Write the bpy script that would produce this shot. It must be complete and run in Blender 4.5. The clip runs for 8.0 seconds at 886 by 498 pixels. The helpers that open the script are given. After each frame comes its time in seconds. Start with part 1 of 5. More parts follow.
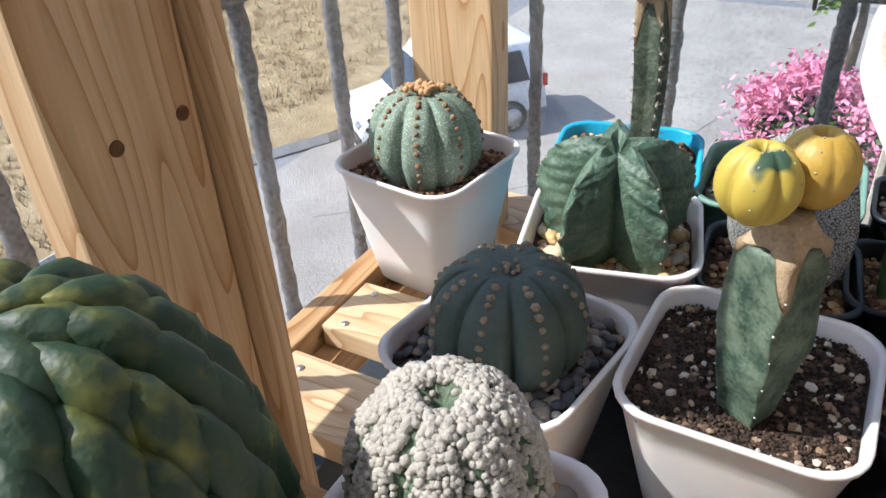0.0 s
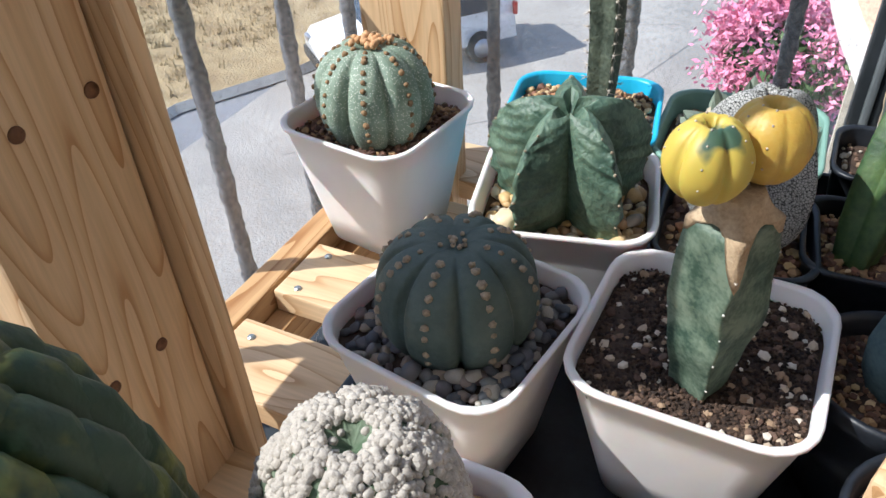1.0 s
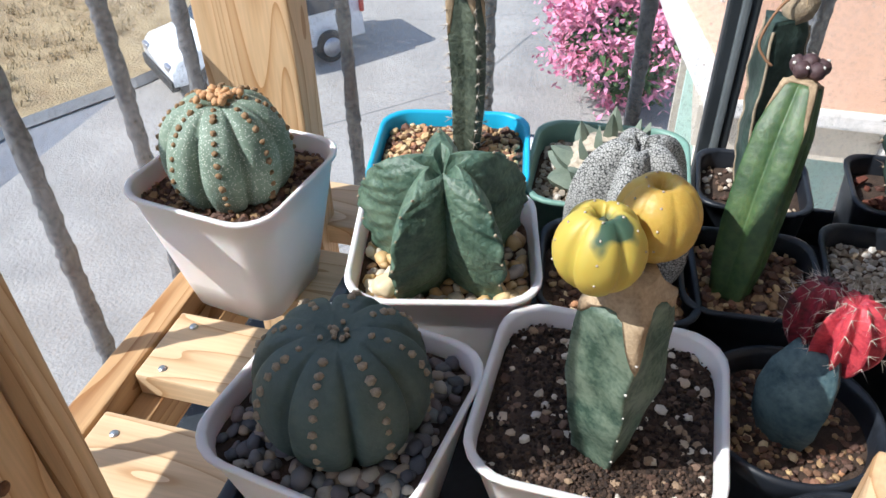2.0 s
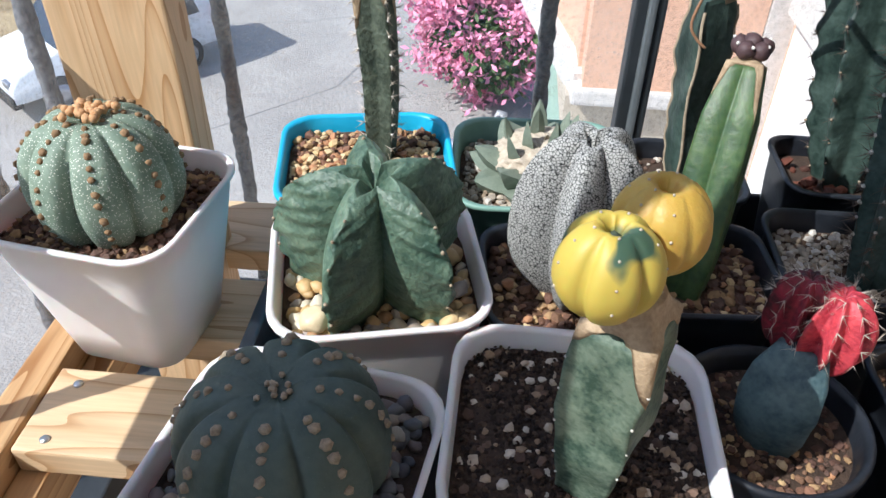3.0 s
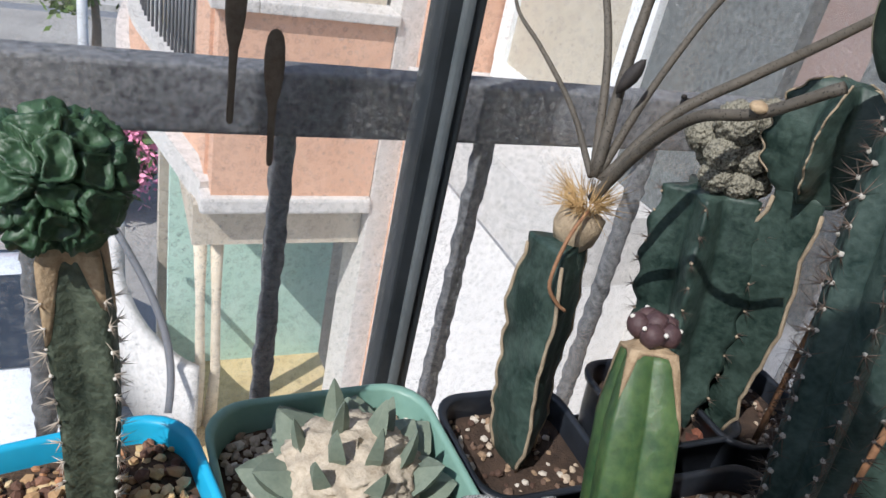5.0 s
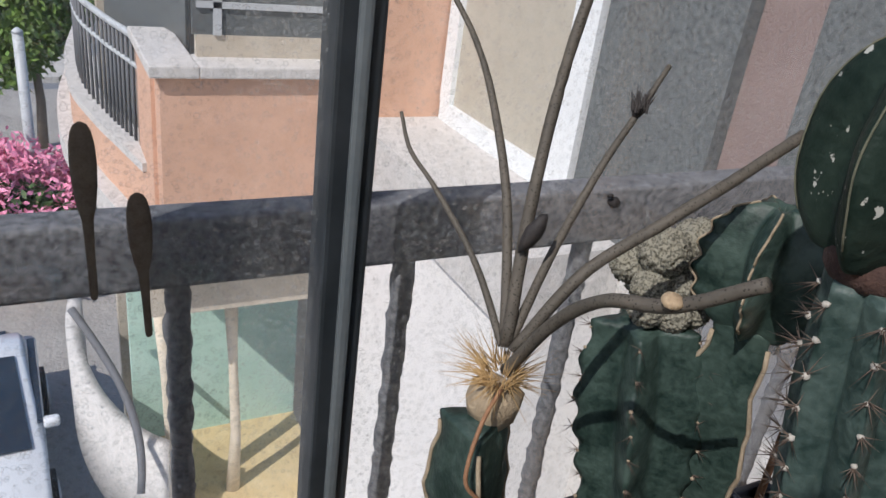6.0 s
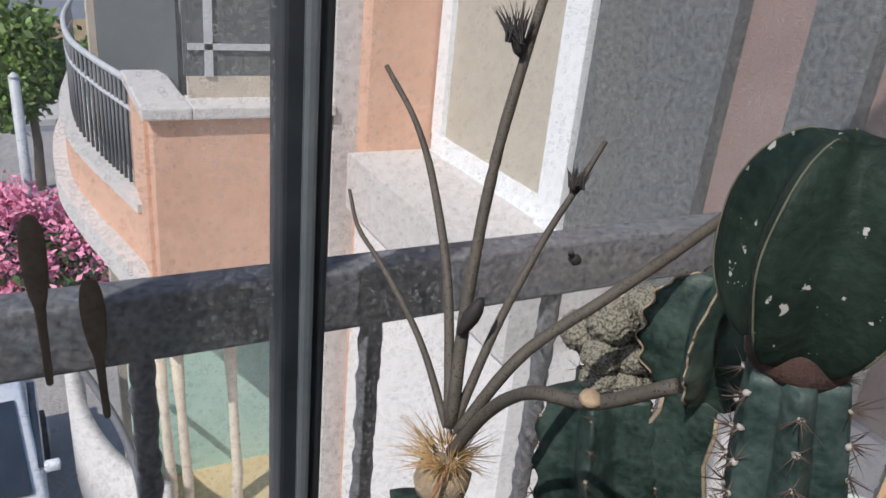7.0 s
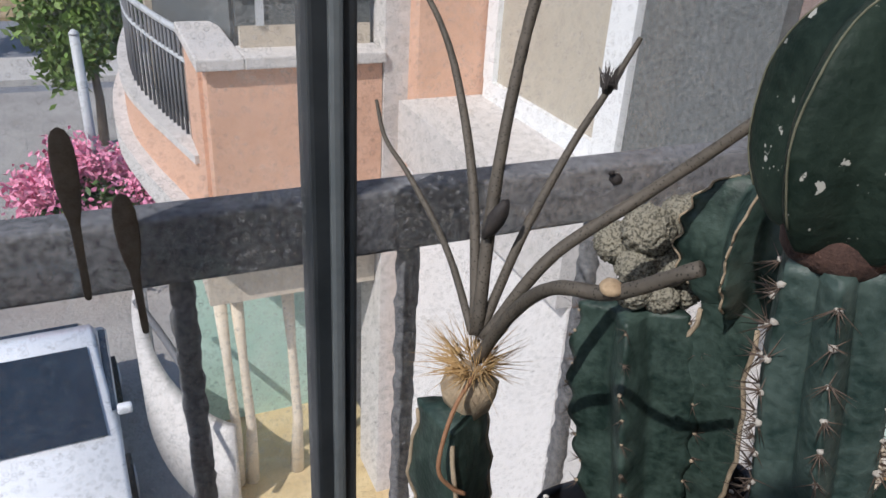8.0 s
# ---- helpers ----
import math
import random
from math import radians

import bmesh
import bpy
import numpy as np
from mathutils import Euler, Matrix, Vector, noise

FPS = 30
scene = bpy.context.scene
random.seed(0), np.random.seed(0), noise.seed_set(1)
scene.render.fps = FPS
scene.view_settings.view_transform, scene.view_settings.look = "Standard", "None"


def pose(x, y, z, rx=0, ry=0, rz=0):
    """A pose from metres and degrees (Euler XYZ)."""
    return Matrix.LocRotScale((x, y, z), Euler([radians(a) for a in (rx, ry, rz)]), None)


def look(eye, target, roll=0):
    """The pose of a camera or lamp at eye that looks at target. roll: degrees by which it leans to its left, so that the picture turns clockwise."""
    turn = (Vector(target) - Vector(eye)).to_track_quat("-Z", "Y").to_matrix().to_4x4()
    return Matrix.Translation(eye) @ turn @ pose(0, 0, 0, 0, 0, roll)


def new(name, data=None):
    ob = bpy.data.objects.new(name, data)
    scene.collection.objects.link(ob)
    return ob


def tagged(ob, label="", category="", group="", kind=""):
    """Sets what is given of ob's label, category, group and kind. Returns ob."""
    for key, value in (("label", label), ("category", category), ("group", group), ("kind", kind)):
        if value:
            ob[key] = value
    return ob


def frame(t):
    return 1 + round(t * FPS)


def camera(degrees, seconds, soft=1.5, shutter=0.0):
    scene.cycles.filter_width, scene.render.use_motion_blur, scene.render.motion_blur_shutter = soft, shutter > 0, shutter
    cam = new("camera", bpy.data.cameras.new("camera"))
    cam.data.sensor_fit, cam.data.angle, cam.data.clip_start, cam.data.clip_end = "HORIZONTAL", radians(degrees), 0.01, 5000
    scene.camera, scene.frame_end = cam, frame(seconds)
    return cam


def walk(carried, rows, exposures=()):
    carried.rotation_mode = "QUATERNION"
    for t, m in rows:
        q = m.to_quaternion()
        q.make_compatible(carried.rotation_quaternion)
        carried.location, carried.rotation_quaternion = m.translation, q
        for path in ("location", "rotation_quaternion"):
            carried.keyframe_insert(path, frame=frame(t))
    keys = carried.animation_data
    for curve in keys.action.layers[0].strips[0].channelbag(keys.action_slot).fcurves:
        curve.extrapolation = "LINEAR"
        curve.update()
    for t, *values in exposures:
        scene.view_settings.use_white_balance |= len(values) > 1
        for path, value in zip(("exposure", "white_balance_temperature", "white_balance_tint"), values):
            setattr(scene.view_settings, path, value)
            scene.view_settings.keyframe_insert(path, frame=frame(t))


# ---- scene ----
cam = camera(60.4, 8.0)
PATH = [
    (0, (0.014, 0.014, 0.331), (-0.841, 1.458, -0.758), -3.3),
    (0.5, (0.02, 0.038, 0.35), (-0.792, 1.438, -0.826), -4.4),
    (1, (0.015, 0.041, 0.336), (-0.738, 1.424, -0.897), -3.5),
    (1.5, (0.004, 0.056, 0.334), (-0.604, 1.49, -0.921), -2.0),
    (2, (-0.004, 0.078, 0.35), (-0.436, 1.576, -0.903), -1.3),
    (2.2, (-0.012, 0.087, 0.347), (-0.38, 1.597, -0.912), -1.1),
    (3.3, (-0.049, 0.131, 0.321), (-0.066, 1.697, -0.923), 2.8),
    (3.5, (-0.056, 0.147, 0.316), (0.003, 1.718, -0.921), 4.0),
    (4, (-0.068, 0.166, 0.308), (0.187, 1.736, -0.904), 6.9),
    (4.5, (-0.081, 0.199, 0.312), (0.422, 1.768, -0.822), 10.7),
    (4.6, (-0.088, 0.217, 0.314), (0.517, 1.779, -0.778), 12.2),
    (4.7, (-0.095, 0.233, 0.314), (0.598, 1.799, -0.72), 13.2),
    (4.8, (-0.095, 0.25, 0.322), (0.653, 1.811, -0.68), 13.1),
    (4.9, (-0.095, 0.269, 0.322), (0.685, 1.833, -0.65), 12.7),
    (5, (-0.099, 0.288, 0.321), (0.708, 1.848, -0.636), 12.5),
    (5.1, (-0.096, 0.304, 0.323), (0.721, 1.87, -0.614), 11.7),
    (5.2, (-0.09, 0.317, 0.33), (0.734, 1.876, -0.612), 11.0),
    (6.3, (-0.049, 0.334, 0.357), (0.853, 1.922, -0.459), 7.0),
    (6.5, (-0.046, 0.333, 0.364), (0.871, 1.923, -0.43), 6.9),
    (7, (-0.037, 0.33, 0.372), (0.859, 1.932, -0.423), 5.8),
    (7.5, (-0.031, 0.322, 0.367), (0.805, 1.935, -0.469), 4.6),
    (8, (-0.027, 0.325, 0.356), (0.724, 1.933, -0.567), 3.5),
]
walk(cam, [(t, look(eye, target, roll)) for t, eye, target, roll in PATH],
     [(0.0, 0.72, 6020, 10), (3.5, 0.60, 5880, 10), (4.5, 0.42, 5930, 11), (5.2, 0.08, 6080, 12), (6.5, -0.18, 6150, 14), (8.0, -0.16, 6150, 14)])

# ---- light ----
SUN_FROM = Vector((-0.80, -0.48, 0.98)).normalized()
world = bpy.data.worlds.new("sky")
scene.world = world
world.use_nodes = True
wn = world.node_tree
sky = wn.nodes.new("ShaderNodeTexSky")
sky.sky_type = "NISHITA"
sky.sun_disc = False
sky.sun_elevation = math.asin(SUN_FROM.z)
sky.sun_rotation = math.atan2(SUN_FROM.x, SUN_FROM.y)
wn.links.new(sky.outputs[0], wn.nodes["Background"].inputs[0])
wn.nodes["Background"].inputs[1].default_value = 0.15
sun = new("sun", bpy.data.lights.new("sun", "SUN"))
sun.data.energy, sun.data.angle, sun.data.color = 4.0, radians(0.5), (1.0, 0.95, 0.86)
sun.matrix_world = look((0, 0, 0), -SUN_FROM)


# ---- materials ----
def mat(name, c1, c2, scale=40.0, rough=0.6, bump=0.2, fine=6.0, metal=0.0, spread=0.5, island=0.0, piece=0.0, stretch=(1, 1, 1), coat=0.0, sub=0.0, detail=4.0):
    """Two colours mixed by noise at two scales, with relief; island/piece: how far each loose pebble or each object varies."""
    m = bpy.data.materials.new(name)
    m.use_nodes = True
    t = m.node_tree
    n, lk = t.nodes, t.links
    b = n["Principled BSDF"]
    co = n.new("ShaderNodeTexCoord")
    mp = n.new("ShaderNodeMapping")
    mp.inputs["Scale"].default_value = stretch
    lk.new(co.outputs["Object"], mp.inputs[0])
    a = n.new("ShaderNodeTexNoise")
    a.inputs["Scale"].default_value, a.inputs["Detail"].default_value = scale, detail
    f = n.new("ShaderNodeTexNoise")
    f.inputs["Scale"].default_value, f.inputs["Detail"].default_value = scale * fine, 3.0
    lk.new(mp.outputs[0], a.inputs["Vector"])
    lk.new(mp.outputs[0], f.inputs["Vector"])
    add = n.new("ShaderNodeMath")
    add.operation = "MULTIPLY_ADD"
    add.inputs[1].default_value = 0.35
    lk.new(f.outputs[0], add.inputs[0])
    sc = n.new("ShaderNodeMath")
    sc.operation = "MULTIPLY"
    sc.inputs[1].default_value = 0.65
    lk.new(a.outputs[0], sc.inputs[0])
    lk.new(sc.outputs[0], add.inputs[2])
    ramp = n.new("ShaderNodeValToRGB")
    ramp.color_ramp.elements[0].position, ramp.color_ramp.elements[1].position = 0.5 - spread * 0.35, 0.5 + spread * 0.35
    ramp.color_ramp.elements[0].color, ramp.color_ramp.elements[1].color = (*c1, 1), (*c2, 1)
    lk.new(add.outputs[0], ramp.inputs[0])
    out = ramp.outputs[0]
    if island or piece:
        src = n.new("ShaderNodeNewGeometry").outputs["Random Per Island"] if island else n.new("ShaderNodeObjectInfo").outputs["Random"]
        hsv = n.new("ShaderNodeHueSaturation")
        mr = n.new("ShaderNodeMapRange")
        k = island or piece
        mr.inputs[3].default_value, mr.inputs[4].default_value = 1 - k, 1 + k
        lk.new(src, mr.inputs[0])
        lk.new(mr.outputs[0], hsv.inputs["Value"])
        lk.new(out, hsv.inputs["Color"])
        out = hsv.outputs[0]
    lk.new(out, b.inputs["Base Color"])
    b.inputs["Roughness"].default_value, b.inputs["Metallic"].default_value = rough, metal
    b.inputs["Coat Weight"].default_value = coat
    if sub:
        b.inputs["Subsurface Weight"].default_value, b.inputs["Subsurface Scale"].default_value = sub, 0.004
    if bump:
        bp = n.new("ShaderNodeBump")
        bp.inputs["Strength"].default_value, bp.inputs["Distance"].default_value = bump, 0.3 / scale
        lk.new(add.outputs[0], bp.inputs["Height"])
        lk.new(bp.outputs[0], b.inputs["Normal"])
    return m


def ramp_island(m, colours, apart=False):
    """Replaces the colour of a gravel material by one out of a row for each stone (apart: each an object), with its grain kept."""
    t = m.node_tree
    b = t.nodes["Principled BSDF"]
    pick = t.nodes.new("ShaderNodeObjectInfo").outputs["Random"] if apart else t.nodes.new("ShaderNodeNewGeometry").outputs["Random Per Island"]
    r = t.nodes.new("ShaderNodeValToRGB")
    r.color_ramp.interpolation = "CONSTANT"
    while len(r.color_ramp.elements) < len(colours):
        r.color_ramp.elements.new(0.5)
    for k, (e, c) in enumerate(zip(r.color_ramp.elements, colours)):
        e.position, e.color = k / len(colours), (*c, 1)
    old = b.inputs["Base Color"].links[0].from_socket
    mx = t.nodes.new("ShaderNodeMix")
    mx.data_type, mx.blend_type = "RGBA", "MULTIPLY"
    mx.inputs["Factor"].default_value = 0.6
    t.links.new(pick, r.inputs[0])
    t.links.new(r.outputs[0], mx.inputs["A"])
    t.links.new(old, mx.inputs["B"])
    t.links.new(mx.outputs["Result"], b.inputs["Base Color"])
    return m


def speckled(name, dark, light, dot, scale, size, rough=0.55, mid=(0.0, 0.0, 0.0)):
    """A green skin with small pale dots."""
    m = mat(name, dark, light, 60, rough, 0.25)
    t = m.node_tree
    b = t.nodes["Principled BSDF"]
    v = t.nodes.new("ShaderNodeTexVoronoi")
    v.inputs["Scale"].default_value = scale
    co = t.nodes.new("ShaderNodeTexCoord")
    t.links.new(co.outputs["Object"], v.inputs["Vector"])
    r = t.nodes.new("ShaderNodeValToRGB")
    r.color_ramp.elements[0].position, r.color_ramp.elements[1].position = size * 0.7, size
    r.color_ramp.elements[0].color, r.color_ramp.elements[1].color = (1, 1, 1, 1), (0, 0, 0, 1)
    t.links.new(v.outputs["Distance"], r.inputs[0])
    mx = t.nodes.new("ShaderNodeMix")
    mx.data_type = "RGBA"
    old = b.inputs["Base Color"].links[0].from_socket
    t.links.new(r.outputs[0], mx.inputs["Factor"])
    t.links.new(old, mx.inputs["A"])
    mx.inputs["B"].default_value = (*dot, 1)
    t.links.new(mx.outputs["Result"], b.inputs["Base Color"])
    return m


def flecked(name, dark, light, fleck):
    """A dark skin with scattered uneven pale flecks."""
    m = mat(name, dark, light, 60, 0.55, 0.3)
    t = m.node_tree
    b = t.nodes["Principled BSDF"]
    co = t.nodes.new("ShaderNodeTexCoord")
    nz = t.nodes.new("ShaderNodeTexNoise")
    nz.inputs["Scale"].default_value, nz.inputs["Detail"].default_value = 260, 4.0
    t.links.new(co.outputs["Object"], nz.inputs["Vector"])
    r = t.nodes.new("ShaderNodeValToRGB")
    r.color_ramp.elements[0].position, r.color_ramp.elements[1].position = 0.672, 0.70
    t.links.new(nz.outputs[0], r.inputs[0])
    mx = t.nodes.new("ShaderNodeMix")
    mx.data_type = "RGBA"
    old = b.inputs["Base Color"].links[0].from_socket
    t.links.new(r.outputs[0], mx.inputs["Factor"])
    t.links.new(old, mx.inputs["A"])
    mx.inputs["B"].default_value = (*fleck, 1)
    t.links.new(mx.outputs["Result"], b.inputs["Base Color"])
    return m


def labyrinth(name, dark, pale, scale, lo=0.45, hi=0.50):
    """A dark skin under winding pale fleece."""
    m = mat(name, dark, dark, 60, 0.85, 0.0)
    t = m.node_tree
    b = t.nodes["Principled BSDF"]
    co = t.nodes.new("ShaderNodeTexCoord")
    nz = t.nodes.new("ShaderNodeTexNoise")
    nz.inputs["Scale"].default_value, nz.inputs["Detail"].default_value = scale, 0.0
    t.links.new(co.outputs["Object"], nz.inputs["Vector"])
    r = t.nodes.new("ShaderNodeValToRGB")
    r.color_ramp.elements[0].position, r.color_ramp.elements[1].position = lo, hi
    r.color_ramp.elements[0].color, r.color_ramp.elements[1].color = (*dark, 1), (*pale, 1)
    t.links.new(nz.outputs[0], r.inputs[0])
    t.links.new(r.outputs[0], b.inputs["Base Color"])
    bp = t.nodes.new("ShaderNodeBump")
    bp.inputs["Strength"].default_value, bp.inputs["Distance"].default_value = 0.6, 0.0006
    t.links.new(r.outputs[0], bp.inputs["Height"])
    t.links.new(bp.outputs[0], b.inputs["Normal"])
    return m


def maze(name, dark, pale, scale, lo=0.47, hi=0.53):
    """A dark skin under a pale, maze-like fleece."""
    m = mat(name, dark, dark, 60, 0.8, 0.0)
    t = m.node_tree
    b = t.nodes["Principled BSDF"]
    co = t.nodes.new("ShaderNodeTexCoord")
    w = t.nodes.new("ShaderNodeTexVoronoi")
    w.feature = "DISTANCE_TO_EDGE"
    w.inputs["Scale"].default_value = scale
    nz = t.nodes.new("ShaderNodeTexNoise")
    nz.inputs["Scale"].default_value, nz.inputs["Detail"].default_value = scale * 0.9, 2.0
    vm = t.nodes.new("ShaderNodeMix")
    vm.data_type, vm.blend_type = "RGBA", "LINEAR_LIGHT"
    vm.inputs["Factor"].default_value = 0.0002
    t.links.new(co.outputs["Object"], vm.inputs["A"])
    t.links.new(nz.outputs["Color"], vm.inputs["B"])
    t.links.new(vm.outputs["Result"], w.inputs["Vector"])
    r = t.nodes.new("ShaderNodeValToRGB")
    r.color_ramp.elements[0].position, r.color_ramp.elements[1].position = lo, hi
    r.color_ramp.elements[0].color, r.color_ramp.elements[1].color = (*dark, 1), (*pale, 1)
    t.links.new(w.outputs["Distance"], r.inputs[0])
    t.links.new(r.outputs[0], b.inputs["Base Color"])
    bp = t.nodes.new("ShaderNodeBump")
    bp.inputs["Strength"].default_value, bp.inputs["Distance"].default_value = 0.5, 0.0006
    t.links.new(r.outputs[0], bp.inputs["Height"])
    t.links.new(bp.outputs[0], b.inputs["Normal"])
    return m


def pine(name, pale, dark, axis):
    """Sawn pine with long growth rings and a finer grain along the given axis."""
    m = bpy.data.materials.new(name)
    m.use_nodes = True
    t = m.node_tree
    n, lk = t.nodes, t.links
    b = n["Principled BSDF"]
    co = n.new("ShaderNodeTexCoord")
    oi = n.new("ShaderNodeObjectInfo")
    off = n.new("ShaderNodeVectorMath")
    off.operation = "ADD"
    mul = n.new("ShaderNodeVectorMath")
    mul.operation = "SCALE"
    mul.inputs["Scale"].default_value = 0.7
    cx = n.new("ShaderNodeCombineXYZ")
    for k in range(3):
        lk.new(oi.outputs["Random"], cx.inputs[k])
    lk.new(cx.outputs[0], mul.inputs[0])
    lk.new(co.outputs["Object"], off.inputs[0])
    lk.new(mul.outputs[0], off.inputs[1])
    mp = n.new("ShaderNodeMapping")
    st = [1.0, 1.0, 1.0]
    st["xyz".index(axis)] = 0.12
    mp.inputs["Scale"].default_value = st
    lk.new(off.outputs[0], mp.inputs[0])
    big = n.new("ShaderNodeTexNoise")
    big.inputs["Scale"].default_value, big.inputs["Detail"].default_value, big.inputs["Distortion"].default_value = 18, 1.0, 0.4
    lk.new(mp.outputs[0], big.inputs["Vector"])
    ring = n.new("ShaderNodeMath")
    ring.operation = "MULTIPLY"
    ring.inputs[1].default_value = 17.0
    lk.new(big.outputs[0], ring.inputs[0])
    fr = n.new("ShaderNodeMath")
    fr.operation = "FRACT"
    lk.new(ring.outputs[0], fr.inputs[0])
    fine = n.new("ShaderNodeTexNoise")
    fine.inputs["Scale"].default_value, fine.inputs["Detail"].default_value = 500, 3
    mp2 = n.new("ShaderNodeMapping")
    st2 = [1.0, 1.0, 1.0]
    st2["xyz".index(axis)] = 0.05
    mp2.inputs["Scale"].default_value = st2
    lk.new(off.outputs[0], mp2.inputs[0])
    lk.new(mp2.outputs[0], fine.inputs["Vector"])
    r = n.new("ShaderNodeValToRGB")
    r.color_ramp.elements[0].position, r.color_ramp.elements[1].position = 0.0, 0.86
    r.color_ramp.elements[0].color, r.color_ramp.elements[1].color = (*pale, 1), (*[p * 0.55 + d * 0.45 for p, d in zip(pale, dark)], 1)
    e = r.color_ramp.elements.new(0.97)
    e.color = (*dark, 1)
    e2 = r.color_ramp.elements.new(0.45)
    e2.color = (*pale, 1)
    lk.new(fr.outputs[0], r.inputs[0])
    mx = n.new("ShaderNodeMix")
    mx.data_type, mx.blend_type = "RGBA", "MULTIPLY"
    mx.inputs["Factor"].default_value = 0.35
    lk.new(r.outputs[0], mx.inputs["A"])
    lk.new(fine.outputs[0], mx.inputs["B"])
    lk.new(mx.outputs["Result"], b.inputs["Base Color"])
    b.inputs["Roughness"].default_value = 0.55
    bp = n.new("ShaderNodeBump")
    bp.inputs["Strength"].default_value, bp.inputs["Distance"].default_value = 0.25, 0.0006
    lk.new(fine.outputs[0], bp.inputs["Height"])
    lk.new(bp.outputs[0], b.inputs["Normal"])
    return m


def glass(name):
    """Thin window glass with water stains that scatter a little light."""
    m = bpy.data.materials.new(name)
    m.use_nodes = True
    t = m.node_tree
    n, lk = t.nodes, t.links
    n.remove(n["Principled BSDF"])
    tr, gl, df = n.new("ShaderNodeBsdfTransparent"), n.new("ShaderNodeBsdfGlossy"), n.new("ShaderNodeBsdfDiffuse")
    gl.inputs["Roughness"].default_value = 0.02
    df.inputs["Color"].default_value = (0.7, 0.7, 0.68, 1)
    lw = n.new("ShaderNodeLayerWeight")
    lw.inputs["Blend"].default_value = 0.5
    pw = n.new("ShaderNodeMath")
    pw.operation = "POWER"
    pw.inputs[1].default_value = 5.0
    lk.new(lw.outputs["Facing"], pw.inputs[0])
    fz = n.new("ShaderNodeMath")
    fz.operation = "MULTIPLY_ADD"
    fz.inputs[1].default_value, fz.inputs[2].default_value = 0.45, 0.02
    lk.new(pw.outputs[0], fz.inputs[0])
    m1, m2 = n.new("ShaderNodeMixShader"), n.new("ShaderNodeMixShader")
    lk.new(fz.outputs[0], m1.inputs[0])
    lk.new(tr.outputs[0], m1.inputs[1])
    lk.new(gl.outputs[0], m1.inputs[2])
    co = n.new("ShaderNodeTexCoord")
    v = n.new("ShaderNodeTexVoronoi")
    v.inputs["Scale"].default_value = 240
    lk.new(co.outputs["Object"], v.inputs["Vector"])
    r = n.new("ShaderNodeValToRGB")
    for pos, c in ((0.0, 0.07), (0.24, 0.09), (0.28, 0.42), (0.33, 0.36), (0.36, 0.065), (1.0, 0.055)):
        el = r.color_ramp.elements[0] if pos == 0.0 else r.color_ramp.elements[-1] if pos == 1.0 else r.color_ramp.elements.new(pos)
        el.color = (c, c, c, 1)
    lk.new(v.outputs["Distance"], r.inputs[0])
    nz = n.new("ShaderNodeTexNoise")
    nz.inputs["Scale"].default_value, nz.inputs["Detail"].default_value = 14, 5
    lk.new(co.outputs["Object"], nz.inputs["Vector"])
    ml = n.new("ShaderNodeMath")
    ml.operation = "MULTIPLY"
    lk.new(r.outputs[0], ml.inputs[0])
    lk.new(nz.outputs[0], ml.inputs[1])
    lk.new(ml.outputs[0], m2.inputs[0])
    lk.new(m1.outputs[0], m2.inputs[1])
    lk.new(df.outputs[0], m2.inputs[2])
    lk.new(m2.outputs[0], n["Material Output"].inputs[0])
    return m


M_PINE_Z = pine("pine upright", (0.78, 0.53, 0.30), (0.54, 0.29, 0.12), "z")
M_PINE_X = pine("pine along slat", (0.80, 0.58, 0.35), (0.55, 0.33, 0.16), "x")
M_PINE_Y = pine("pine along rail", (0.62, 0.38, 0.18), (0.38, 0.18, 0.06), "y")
M_KNOT = mat("pine knot", (0.10, 0.04, 0.015), (0.2, 0.08, 0.03), 300, 0.6, 0.3)
M_SCREW = mat("zinc screw", (0.5, 0.5, 0.5), (0.65, 0.65, 0.65), 600, 0.35, 0.1, metal=1.0)
M_WHITEPOT = mat("white plastic", (0.74, 0.71, 0.70), (0.80, 0.77, 0.76), 12, 0.42, 0.03, sub=0.15)
M_BLUEPOT = mat("blue plastic", (0.02, 0.36, 0.62), (0.03, 0.44, 0.70), 20, 0.38, 0.03)
M_GREENPOT = mat("sage plastic", (0.16, 0.30, 0.25), (0.22, 0.37, 0.31), 25, 0.45, 0.05)
M_BLACKPOT = mat("black plastic", (0.008, 0.010, 0.014), (0.022, 0.026, 0.034), 40, 0.38, 0.06)
M_MINTPOT = mat("mint plastic", (0.45, 0.56, 0.53), (0.52, 0.62, 0.58), 25, 0.4, 0.05)
M_SOIL = mat("dark potting soil", (0.018, 0.011, 0.008), (0.085, 0.052, 0.034), 160, 0.95, 1.0, spread=0.7)
M_SOILBROWN = mat("brown soil", (0.03, 0.017, 0.010), (0.13, 0.075, 0.045), 140, 0.95, 1.0, spread=0.7)
M_GREYSTONE = ramp_island(mat("grey pebbles", (0.55, 0.55, 0.55), (1, 1, 1), 300, 0.6, 0.15), [(0.10, 0.108, 0.12), (0.165, 0.16, 0.165), (0.26, 0.21, 0.185), (0.13, 0.125, 0.14), (0.36, 0.29, 0.22), (0.20, 0.21, 0.21), (0.40, 0.37, 0.32), (0.085, 0.092, 0.11), (0.18, 0.135, 0.125)], True)
